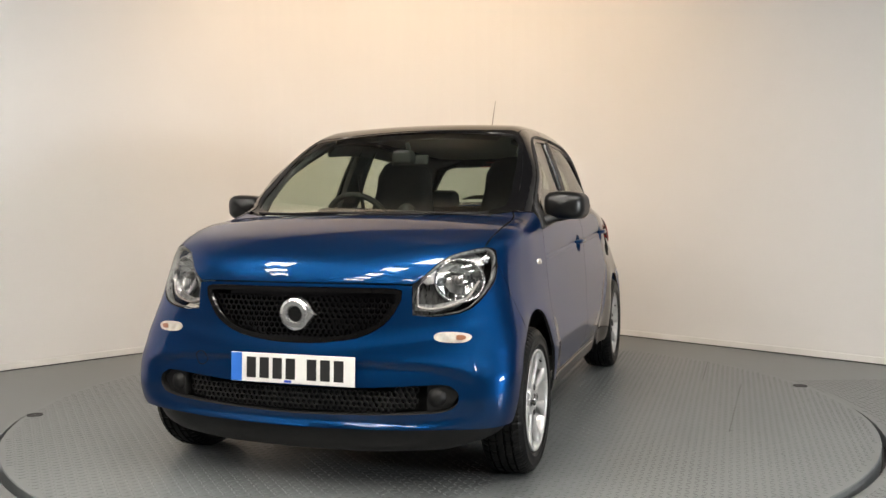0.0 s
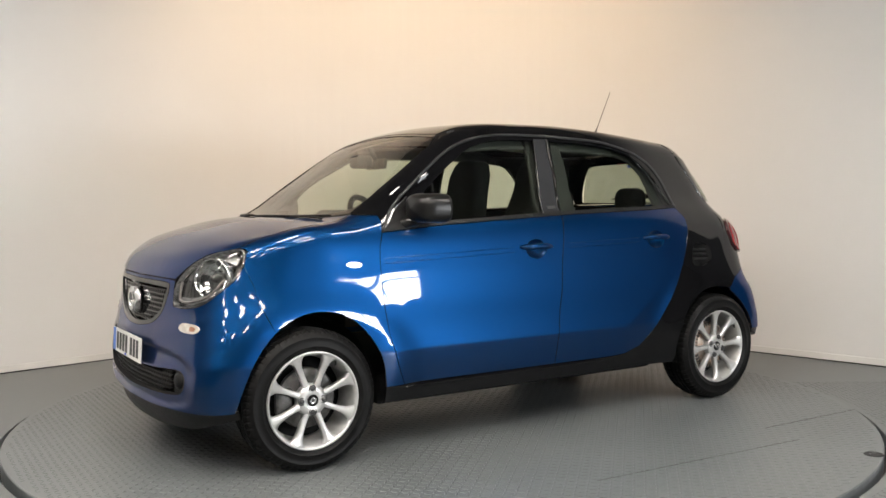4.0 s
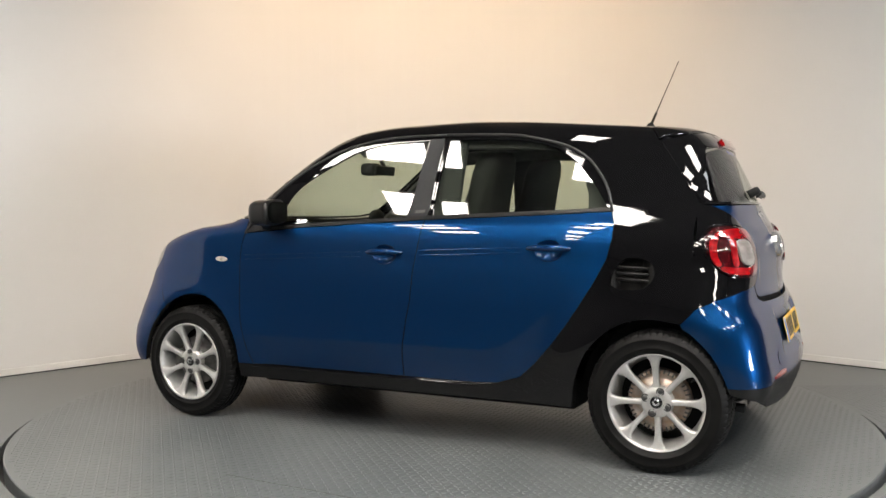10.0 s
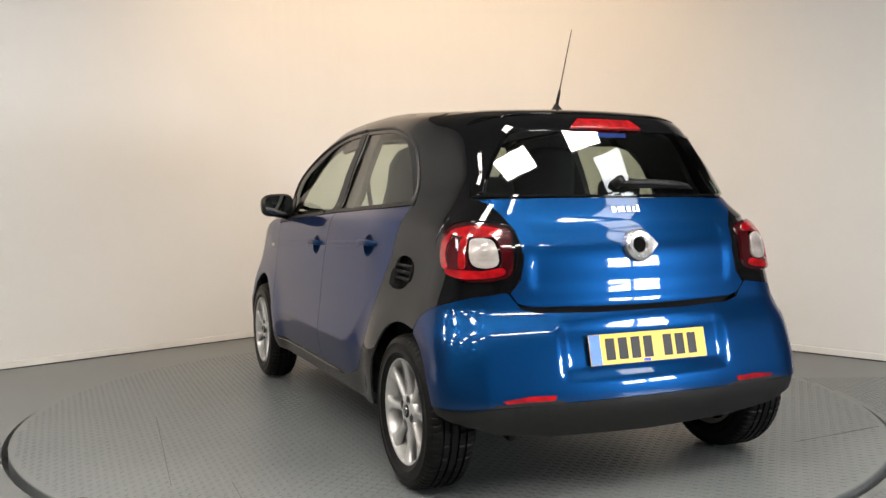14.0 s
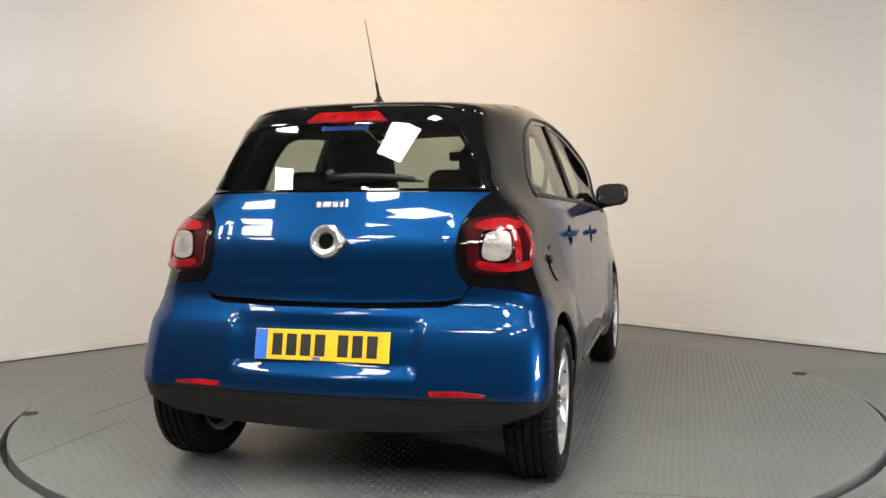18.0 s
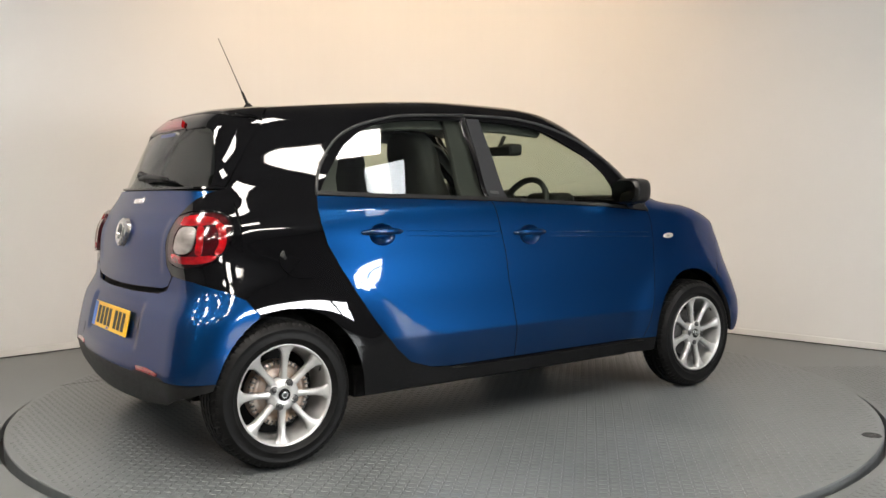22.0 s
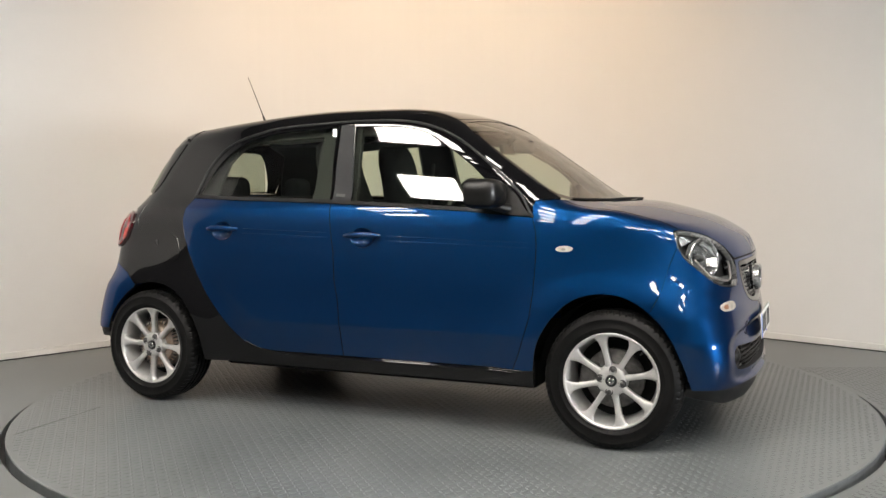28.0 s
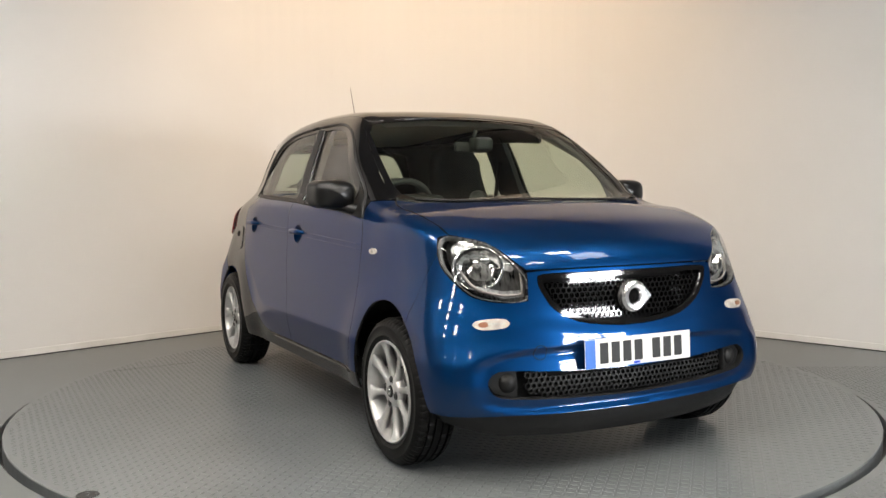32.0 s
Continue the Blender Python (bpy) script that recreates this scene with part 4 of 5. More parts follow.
    top = [(0.50, 0.805), (0.57, 0.878), (0.655, 0.907), (0.695, 0.89), (0.70, 0.86), (0.66, 0.878), (0.60, 0.86), (0.54, 0.80)]
    panel("indicator_reflector", mir(on("F", ring(top, 2)), s), "CF", LAMPSILVER, lamp, s, off=-0.03, gap=0.0, st=0.015, depth=0.006, label="silver upper reflector")
    fin = [(0.47, 0.70), (0.55, 0.695), (0.64, 0.722), (0.66, 0.745), (0.55, 0.722), (0.475, 0.725)]
    panel("lower_reflector", mir(on("F", fin), s), "CF", LAMPSILVER, lamp, s, off=-0.03, gap=0.0, st=0.02, depth=0.006, label="ribbed silver lower reflector")
    # front indicator
    ind = ring([(0.535, 0.611), (0.56, 0.594), (0.64, 0.591), (0.668, 0.610), (0.64, 0.626), (0.56, 0.628)], 3)
    panel("front_indicator", mir(on("F", ind), s), "CF", AMBER, car, s, off=0.003, gap=0.0, st=0.012, depth=0.01, label="clear front indicator lens")
    spot = ring([(0.616, 0.602), (0.640, 0.601), (0.648, 0.611), (0.636, 0.618), (0.616, 0.617)], 3)
    panel("indicator_bulb", mir(on("F", spot), s), "CF", ORANGE, car, s, off=0.0045, gap=0.0, st=0.012, depth=0.004, label="orange bulb showing in the indicator")
    # side repeater
    rep_ = [(1.037 + 0.038 * math.cos(a), 0.85 + 0.0015 * math.cos(a) + 0.013 * math.sin(a)) for a in [2 * math.pi * k / 20 for k in range(20)]]
    panel("side_repeater", mir(on("S", rep_), s), "S", AMBER, car, s, off=0.004, gap=0.0, st=0.012, depth=0.008, label="clear oval side indicator")
    dot_ = [(1.035 + 0.010 * math.cos(a), 0.848 + 0.006 * math.sin(a)) for a in [2 * math.pi * k / 12 for k in range(12)]]
    panel("repeater_bulb", mir(on("S", dot_), s), "S", WHITELENS, car, s, off=0.0055, gap=0.0, st=0.01, depth=0.002, label="pale bulb in the side indicator")
    # tail lamp
    tail = panel("tail_lamp", mir(ring(TAIL, 3), s), "CR", SMOKED, car, s, off=0.010, gap=0.010, st=0.018, depth=0.03, holes=[mir(ring(TAIL_WHITE, 3), s)], label="red tail lamp with a pale centre")
    panel("reversing_lens", mir(ring(TAIL_WHITE, 3), s), "CR", WHITELENS, tail, s, off=0.013, gap=0.0, st=0.015, depth=0.01, label="pale reversing lamp lens")
    for name, band in (("brake_band", [(0.612, 0.976), (0.63, 0.998), (0.70, 1.010), (0.77, 1.001), (0.80, 0.986), (0.76, 0.974), (0.70, 0.970), (0.645, 0.970)]),
                       ("rear_light_band", [(0.604, 0.860), (0.598, 0.836), (0.65, 0.824), (0.73, 0.824), (0.785, 0.838), (0.792, 0.856), (0.72, 0.853), (0.66, 0.851)]),
                       ("side_band", [(0.800, 0.982), (0.824, 0.96), (0.828, 0.90), (0.812, 0.862), (0.790, 0.864), (0.803, 0.90), (0.800, 0.945), (0.788, 0.972)]),
                       ("inner_band", [(0.721, 0.962), (0.744, 0.966), (0.748, 0.91), (0.742, 0.86), (0.721, 0.864), (0.724, 0.91)])):
        uv = np.array(ring([(u * s, v) for u, v in band], 3))
        panel(name, [tuple(q) for q in lift("CR", uv, 1.0, 0.0)], "CR", REDLENS, tail, s, off=0.0135, gap=0.0, st=0.012, depth=0.006, label="bright red lamp band")
    panel("lamp_seat", mir(ring(TAIL, 3), s), "CR", GLOSS, tail, s, off=-0.004, gap=-0.004, st=0.025, depth=0.0, label="black lamp seat")
    # rear reflector
    rf = [(0.40, 0.411), (0.50, 0.414), (0.60, 0.404), (0.59, 0.393), (0.50, 0.394), (0.41, 0.393)]
    panel("rear_reflector", mir(on("R", rf), s), "CR", REDLENS, car, s, off=0.003, gap=0.0, st=0.015, depth=0.01, label="slim red bumper reflector")
    rf = [(0.39, 0.393), (0.50, 0.392), (0.62, 0.391), (0.66, 0.381), (0.50, 0.379), (0.36, 0.381)]
    panel("reflector_ledge", mir(on("R", rf), s), "CR", TRIM, car, s, off=0.002, gap=0.0, st=0.02, depth=0.006, label="black ledge under the reflector")


# round towing-eye cover in the bumper, car's right
eye_ring = [(-0.425 + 0.027 * math.cos(2 * math.pi * k / 24), 0.497 + 0.027 * math.sin(2 * math.pi * k / 24)) for k in range(24)]
bm = bmesh.new()
eye_pts = [tuple(q) for q in lift("CF", flat("CF", np.array(on("F", eye_ring))), -1.0, 0.0)]
tube(bm, eye_pts + eye_pts[:1], 0.0016, 6)
part("towing_eye_seam", bm, UNDER, car, "dark round seam of the towing-eye cover")

def badge(x, s, label):
    """A plain silver ring with a pointed side, facing the way s."""
    bm = bmesh.new()
    revolve(bm, [(0.030, 0.004), (0.034, 0.014), (0.050, 0.016), (0.061, 0.008), (0.063, -0.014)], 40, "x")
    revolve(bm, [(0.001, 0.002), (0.030, 0.002)], 30, "x")
    w = [(0.047, 0.036), (0.081, 0.0), (0.047, -0.036)]
    a = [bm.verts.new((0.012, y, z)) for y, z in w]
    b = [bm.verts.new((-0.008, y * 1.02, z * 1.03)) for y, z in w]
    bm.faces.new(a)
    for i in range(3):
        bm.faces.new((a[i], b[i], b[(i + 1) % 3], a[(i + 1) % 3]))
    bmesh.ops.recalc_face_normals(bm, faces=bm.faces)
    ob = part("badge", bm, SILVER, car, label, smooth=False)
    c = lift("F" if s > 0 else "R", np.array([x]), 1.0, 0.0)[0]
    ob.matrix_basis = pose(c[0] + s * 0.010, c[1], c[2], 0, 0 if s > 0 else -12, 0 if s > 0 else 180)
    dark = bmesh.new()
    revolve(dark, [(0.001, 0.0035), (0.0295, 0.0035)], 30, "x")
    part("badge_centre", dark, GLOSS, ob, "dark badge centre", smooth=False)
    return ob


badge((0.0, 0.684), 1, "plain silver ring badge with a pointed side")
badge((0.0, 0.928), -1, "plain silver ring badge with a pointed side")
# maker's wordmark as plain bars
x0 = 0.068
for w, hgt in ((0.017, 0.020), (0.029, 0.020), (0.018, 0.020), (0.010, 0.020), (0.010, 0.028)):
    o = on("R", [(x0, 1.052), (x0, 1.052 + hgt), (x0 - w, 1.052 + hgt), (x0 - w, 1.052)])
    panel("lettering_bar", o, "R", SILVER, car, off=0.004, gap=0.0, st=0.02, depth=0.004, label="silver lettering as plain bars")
    x0 -= w + 0.010


def number_plate(name, x, z, s, tilt, face, label):
    """An upright plate whose characters are plain bars; s: 1 front, -1 rear."""
    pl = new(name)
    pl.parent = car
    pl["label"] = label
    bm = bmesh.new()
    box(bm, -0.004, 0.0, -0.26, 0.26, -0.0555, 0.0555, 0.0015, 1)
    part("plate", bm, face, pl, smooth=False)
    bm = bmesh.new()
    box(bm, 0.0, 0.0009, 0.212, 0.2585, -0.054, 0.054)
    part("blue_band", bm, PLATEB, pl, "blue band", smooth=False)
    y = 0.197
    for i in range(7):
        if i == 4:
            y -= 0.033
        bm = bmesh.new()
        box(bm, 0.0, 0.0009, y - 0.046, y - 0.006, -0.0395, 0.0395, 0.0002, 1)
        part("character_bar", bm, INK, pl, smooth=False)
        y -= 0.0555
    bm = bmesh.new()
    box(bm, 0.0, 0.0012, -0.0, 0.03, -0.052, -0.043)
    part("maker_bar", bm, STICK, pl, smooth=False)
    pl.matrix_basis = pose(x, 0, z, 0, tilt, 0 if s > 0 else 180)
    # the blue band stands at the viewer's left at both ends
    pl.matrix_basis = pl.matrix_basis @ Matrix.Diagonal((1, -1, 1, 1))


number_plate("front_plate", 1.803, 0.480, 1, -3, PLATEW, "white front number plate with plain bars")
number_plate("rear_plate", -1.694, 0.556, -1, -13, PLATEY, "yellow rear number plate with plain bars")
lampo = on("R", [(0.165, 1.383), (0.12, 1.418), (-0.12, 1.418), (-0.165, 1.383)])
panel("high_brake_lamp", lampo, "R", REDLENS, tailgate, off=0.014, gap=0.0, st=0.02, depth=0.03, label="red high-level brake lamp")
bar = on("R", [(0.10, 1.345), (0.10, 1.362), (-0.09, 1.362), (-0.09, 1.345)])
panel("window_sticker", bar, "R", STICK, tailgate, off=-0.002, gap=0.0, st=0.03, depth=0.0, label="blue sticker strip inside the glass")
# spoiler lip
half = on("T", [(-1.172, 0.0), (-1.167, 0.3), (-1.152, 0.462)]) + on("S", [(-1.19, 1.397)]) + on("T", [(-1.30, 0.412), (-1.337, 0.2), (-1.347, 0.0)])
panel("spoiler", half + mirrored(half)[::-1][1:-1], "T", BLACK, tailgate, off=0.002, gap=0.002, st=0.03, depth=0.02, label="gloss black roof spoiler", ease=0.03)


# --- doors: handles, recesses; mirrors
def handle(x, z, s, door):
    out = oval(x, z - 0.006, 0.062, 0.045)

    def dish(P):
        r = np.clip(((P[:, 0] - x) / 0.062) ** 2 + ((P[:, 2] - z + 0.006) / 0.045) ** 2, 0, 1)
        return -0.030 * (1 - r) ** 0.7
    ob = panel("handle_recess", mir(on("S", out), s), "S", BLUE, door, s, off=0.0, gap=-0.001, st=0.006, depth=0.0, bump_fn=dish, label="dished blue handle recess")
    bm = bmesh.new()
    n = 15
    ctr, rad = [], []
    ys = lift("S", np.array([(x + 0.098 - 0.196 * i / (n - 1), z + 0.004 - 0.010 * 0) for i in range(n)]), s, 0.0)
    for i in range(n):
        u = i / (n - 1)
        e = min(u, 1 - u) * 2
        lift_ = 0.002 + 0.022 * (1 - (1 - min(1, e * 1.6)) ** 2)
        ctr.append((ys[i][0], ys[i][1] + s * lift_, ys[i][2] + 0.004 * math.sin(math.pi * u)))
        rad.append(0.0065 + 0.0075 * min(1, e * 2.2))
    tube(bm, ctr, rad, 12)
    part("door_handle", bm, BLUE, door, "blue pull handle")


def mirror(s, door):
    """Black shell in two halves on a short arm, with a glass that looks back."""
    c = Vector((0.708, s * 0.838, 1.090))
    bm = bmesh.new()
    n, m = 28, 16
    rows_ = []
    for j in range(m + 1):
        v = -1 + 2 * j / m
        ringv = []
        for i in range(n):
            a = 2 * math.pi * i / n
            # front is rounded, the back flat
            ex = 0.62
            cy = math.copysign(abs(math.cos(a)) ** ex, math.cos(a))
            cz = math.copysign(abs(math.sin(a)) ** ex, math.sin(a))
            k = (1 - max(0.0, v) ** 3.0) ** 0.5 if v > -0.99 else 0.96
            k = max(k, 0.001)
            zz = cz * 0.066 * k
            yy = cy * 0.080 * k
            zz -= 0.012 * (yy / 0.080) * 0.3
            ringv.append(bm.verts.new((0.056 * v - 0.012 * (cy * s) * k * s * s + 0.0, yy, zz)))
        rows_.append(ringv)
    for A, B in zip(rows_, rows_[1:]):
        for i in range(n):
            bm.faces.new((A[i], A[(i + 1) % n], B[(i + 1) % n], B[i]))
    bm.faces.new(rows_[-1])
    bm.faces.new(rows_[0][::-1])
    bmesh.ops.recalc_face_normals(bm, faces=bm.faces)
    ob = part("door_mirror", bm, SHELL, door, "black door mirror shell")
    ob.matrix_basis = Matrix.Translation(c) @ pose(0, 0, 0, 0, 0, -s * 8) @ Matrix.Diagonal((1.32, 1.14, 0.98, 1))
    bm = bmesh.new()
    vs = []
    for i in range(n):
        a = 2 * math.pi * i / n
        vs.append(bm.verts.new((-0.0575, math.copysign(abs(math.cos(a)) ** 0.62, math.cos(a)) * 0.067, math.copysign(abs(math.sin(a)) ** 0.62, math.sin(a)) * 0.055)))
    bm.faces.new(vs)
    gl = part("mirror_glass", bm, MIRROR, ob, "silvered mirror glass", smooth=False)
    gl.matrix_basis = pose(-0.008, 0, 0, 0, 0, s * 6)
    bm = bmesh.new()
    tube(bm, [(0.80, s * 0.70, 1.018), (0.765, s * 0.755, 1.022), (0.725, s * 0.80, 1.036), (0.71, s * 0.85, 1.04)], [0.026, 0.024, 0.022, 0.018], 12)
    part("mirror_arm", bm, SHELL, door, "black mirror arm")
    sail = on("S", [(0.875, 0.996), (0.80, 1.085), (0.735, 1.145), (0.715, 1.03), (0.74, 1.0)])
    panel("mirror_base", mir(sail, s), "S", TRIM, door, s, off=0.004, gap=0.0, st=0.02, depth=0.006, label="black mirror triangle")


for s, fd, rd in DOORS:
    handle(*HANDLES[0], s, fd)
    handle(*HANDLES[1], s, rd)
    mirror(s, fd)
    for d, x0, x1 in ((fd, 0.17, 0.895), (rd, -0.655, -0.135)):
        for dz in (0.004, -0.018):
            bm = bmesh.new()
            q = lift("S", np.array([(x0 + (x1 - x0) * i / 16, 0.899 - 0.035 * (x0 + (x1 - x0) * i / 16) + dz) for i in range(17)]), s, -0.0008)
            tube(bm, [tuple(v) for v in q], [0.0006] + [0.0024] * 15 + [0.0006], 8)
            part("swage_line", bm, BLUE, d, "fine raised line along the door")
    tag = on("S", [(-0.085, 1.082), (-0.085, 1.095), (-0.135, 1.098), (-0.135, 1.085)])
    panel("trim_tag", mir(tag, s), "S", DARKMETAL, fd, s, off=0.006, gap=0.0, st=0.03, depth=0.002, label="small silver tag, lettering as a bar")
    for d, line in ((fd, BELT[:4]), (rd, BELT[3:])):
        seal = [(x, z + 0.002) for x, z in line] + [(x, z + 0.020) for x, z in line[::-1]]
        panel("waist_seal", mir(on("S", seal), s), "S", TRIM, d, s, off=0.005, gap=0.001, st=0.03, depth=0.006, label="black rubber waist seal")
    # inner door cards
    for d, line in ((fd, [(0.85, 0.98), (0.2, 1.025), (-0.14, 1.045), (-0.07, 0.36), (0.78, 0.36)]), (rd, [(-0.16, 1.045), (-0.6, 1.06), (-1.0, 1.075), (-1.0, 0.9), (-0.7, 0.45), (-0.08, 0.36)])):
        panel("door_card", mir(on("S", line), s), "S", CABIN, d, s, off=-0.065, gap=0.0, st=0.08, depth=0.0, label="dark inner door card")

# --- left air scoop, right filler flap


def scoop(P):
    u = np.clip((P[:, 0] + 1.235) / 0.17, 0, 1)
    return 0.004 - 0.045 * step(0.06, 0.35, u) * step(1.0, 0.93, u)


vent = panel("air_scoop", on("S", VENT), "S", UNDER, car, 1.0, off=0.002, gap=0.0, st=0.010, depth=0.004, bump_fn=scoop, label="black side air scoop with slats")
for z in (0.80, 0.825, 0.85):
    bm = bmesh.new()
    q = lift("S", np.array([(-1.072, z), (-1.15, z - 0.004), (-1.215, z - 0.008)]), 1.0, -0.012)
    tube(bm, [tuple(v) for v in q], 0.0065, 6)
    part("scoop_slat", bm, TRIM, vent)
FLAP = ring([(-1.055, 0.775), (-1.085, 0.875), (-1.15, 0.897), (-1.215, 0.875), (-1.24, 0.82), (-1.20, 0.765), (-1.12, 0.752)], 3)
panel("filler_flap", mir(on("S", FLAP), -1.0), "S", BLACK, car, -1.0, off=0.005, gap=0.0, st=0.02, depth=0.005, label="gloss black fuel filler flap")

for s in (1.0, -1.0):
    bm = bmesh.new()
    q = lift("S", np.array([(0.82 - 1.24 * i / 20, 0.302) for i in range(21)]), s, 0.001)
    tube(bm, [tuple(v) for v in q], [0.002, 0.006] + [0.009] * 17 + [0.006, 0.002], 10)
    part("sill_edge", bm, BLACK, car, "rounded gloss black sill edge")
cover = [(0.47 + 0.027 * math.cos(a), 0.465 + 0.027 * math.sin(a)) for a in [2 * math.pi * k / 24 for k in range(24)]]
panel("towing_eye_cover", on("R", cover), "CR", BLUE, car, off=0.0016, gap=0.0, st=0.014, depth=0.003, label="round blue towing eye cover")
# solid black bead; the finger notch's shade is in its colour
bm = bmesh.new()
q = lift("S", np.array([(-1.222, 0.862), (-1.226, 0.845), (-1.216, 0.83)]), -1.0, 0.006)
tube(bm, [tuple(v) for v in q], [0.005, 0.009, 0.005], 10)
part("flap_notch", bm, GROOVE, car, "black bead on the filler flap for the shade in its finger notch")
# --- aerial, wipers
ab = lift("T", np.array([(-1.03, 0.0)]), 1.0, 0.0)[0]
bm = bmesh.new()
revolve(bm, [(0.036, 0.0), (0.030, 0.010), (0.018, 0.022), (0.010, 0.035), (0.002, 0.04)], 20, "z")
bmesh.ops.scale(bm, vec=(1.25, 0.75, 1), verts=bm.verts)
bmesh.ops.translate(bm, vec=(ab[0], 0, ab[2] - 0.004), verts=bm.verts)
aerial = part("aerial", bm, TRIM, car, "black whip aerial on the roof")
bm = bmesh.new()
b0, b1 = Vector((ab[0] - 0.005, 0, ab[2] + 0.03)), Vector((-1.168, 0.008, 1.81))
tube(bm, [b0, b0.lerp(b1, 0.18), b0.lerp(b1, 0.2), b0.lerp(b1, 0.6), b1], [0.0075, 0.006, 0.0028, 0.0022, 0.0016], 8)
part("mast", bm, TRIM, aerial, "thin aerial mast")


def blade(name, pts, parent, label, proj, off=0.014, r=0.007):
    q = lift(proj, np.array(pts), 1.0, off)
    bm = bmesh.new()
    tube(bm, [tuple(v) for v in q], [r * 0.8] + [r] * (len(q) - 2) + [r * 0.6], 8)
    return part(name, bm, TRIM, parent, label)


w1 = blade("wiper", [(1.175, -0.10), (1.165, -0.2), (1.13, -0.33), (1.06, -0.50), (1.02, -0.58)], car, "black windscreen wiper", "T", 0.002, 0.006)
blade("wiper_arm", [(1.205, 0.06), (1.19, -0.1), (1.14, -0.32)], w1, "black wiper arm", "T", 0.007, 0.006)
w2 = blade("wiper", [(1.185, 0.02), (1.175, 0.12), (1.14, 0.30), (1.08, 0.46), (1.035, 0.56)], car, "black windscreen wiper", "T", 0.002, 0.006)
blade("wiper_arm", [(1.09, 0.585), (1.12, 0.45), (1.15, 0.30)], w2, "black wiper arm", "T", 0.007, 0.006)
blade("rear_wiper_blade", [(-0.03, 1.146), (-0.12, 1.150), (-0.24, 1.149), (-0.34, 1.143)], car, "thin black wiper blade", "R", 0.014, 0.007)
rw = blade("rear_wiper", [(0.02, 1.160), (-0.06, 1.164), (-0.15, 1.163), (-0.25, 1.157), (-0.31, 1.150)], car, "black rear window wiper", "R", 0.028, 0.014)
bm = bmesh.new()
revolve(bm, [(0.001, 0.045), (0.014, 0.043), (0.019, 0.03), (0.021, -0.01)], 20, "x")
ob = part("wiper_pivot", bm, TRIM, rw, "black wiper pivot")
q = lift("R", np.array([(0.02, 1.160)]), 1.0, 0.0)[0]
ob.matrix_basis = pose(q[0], q[1], q[2], 0, -30, 180)
bm = bmesh.new()
tube(bm, [(-1.42, 0.50, 0.250), (-1.555, 0.505, 0.242)], 0.020, 14)
part("exhaust_tip", bm, UNDER, car, "small dark exhaust tailpipe")


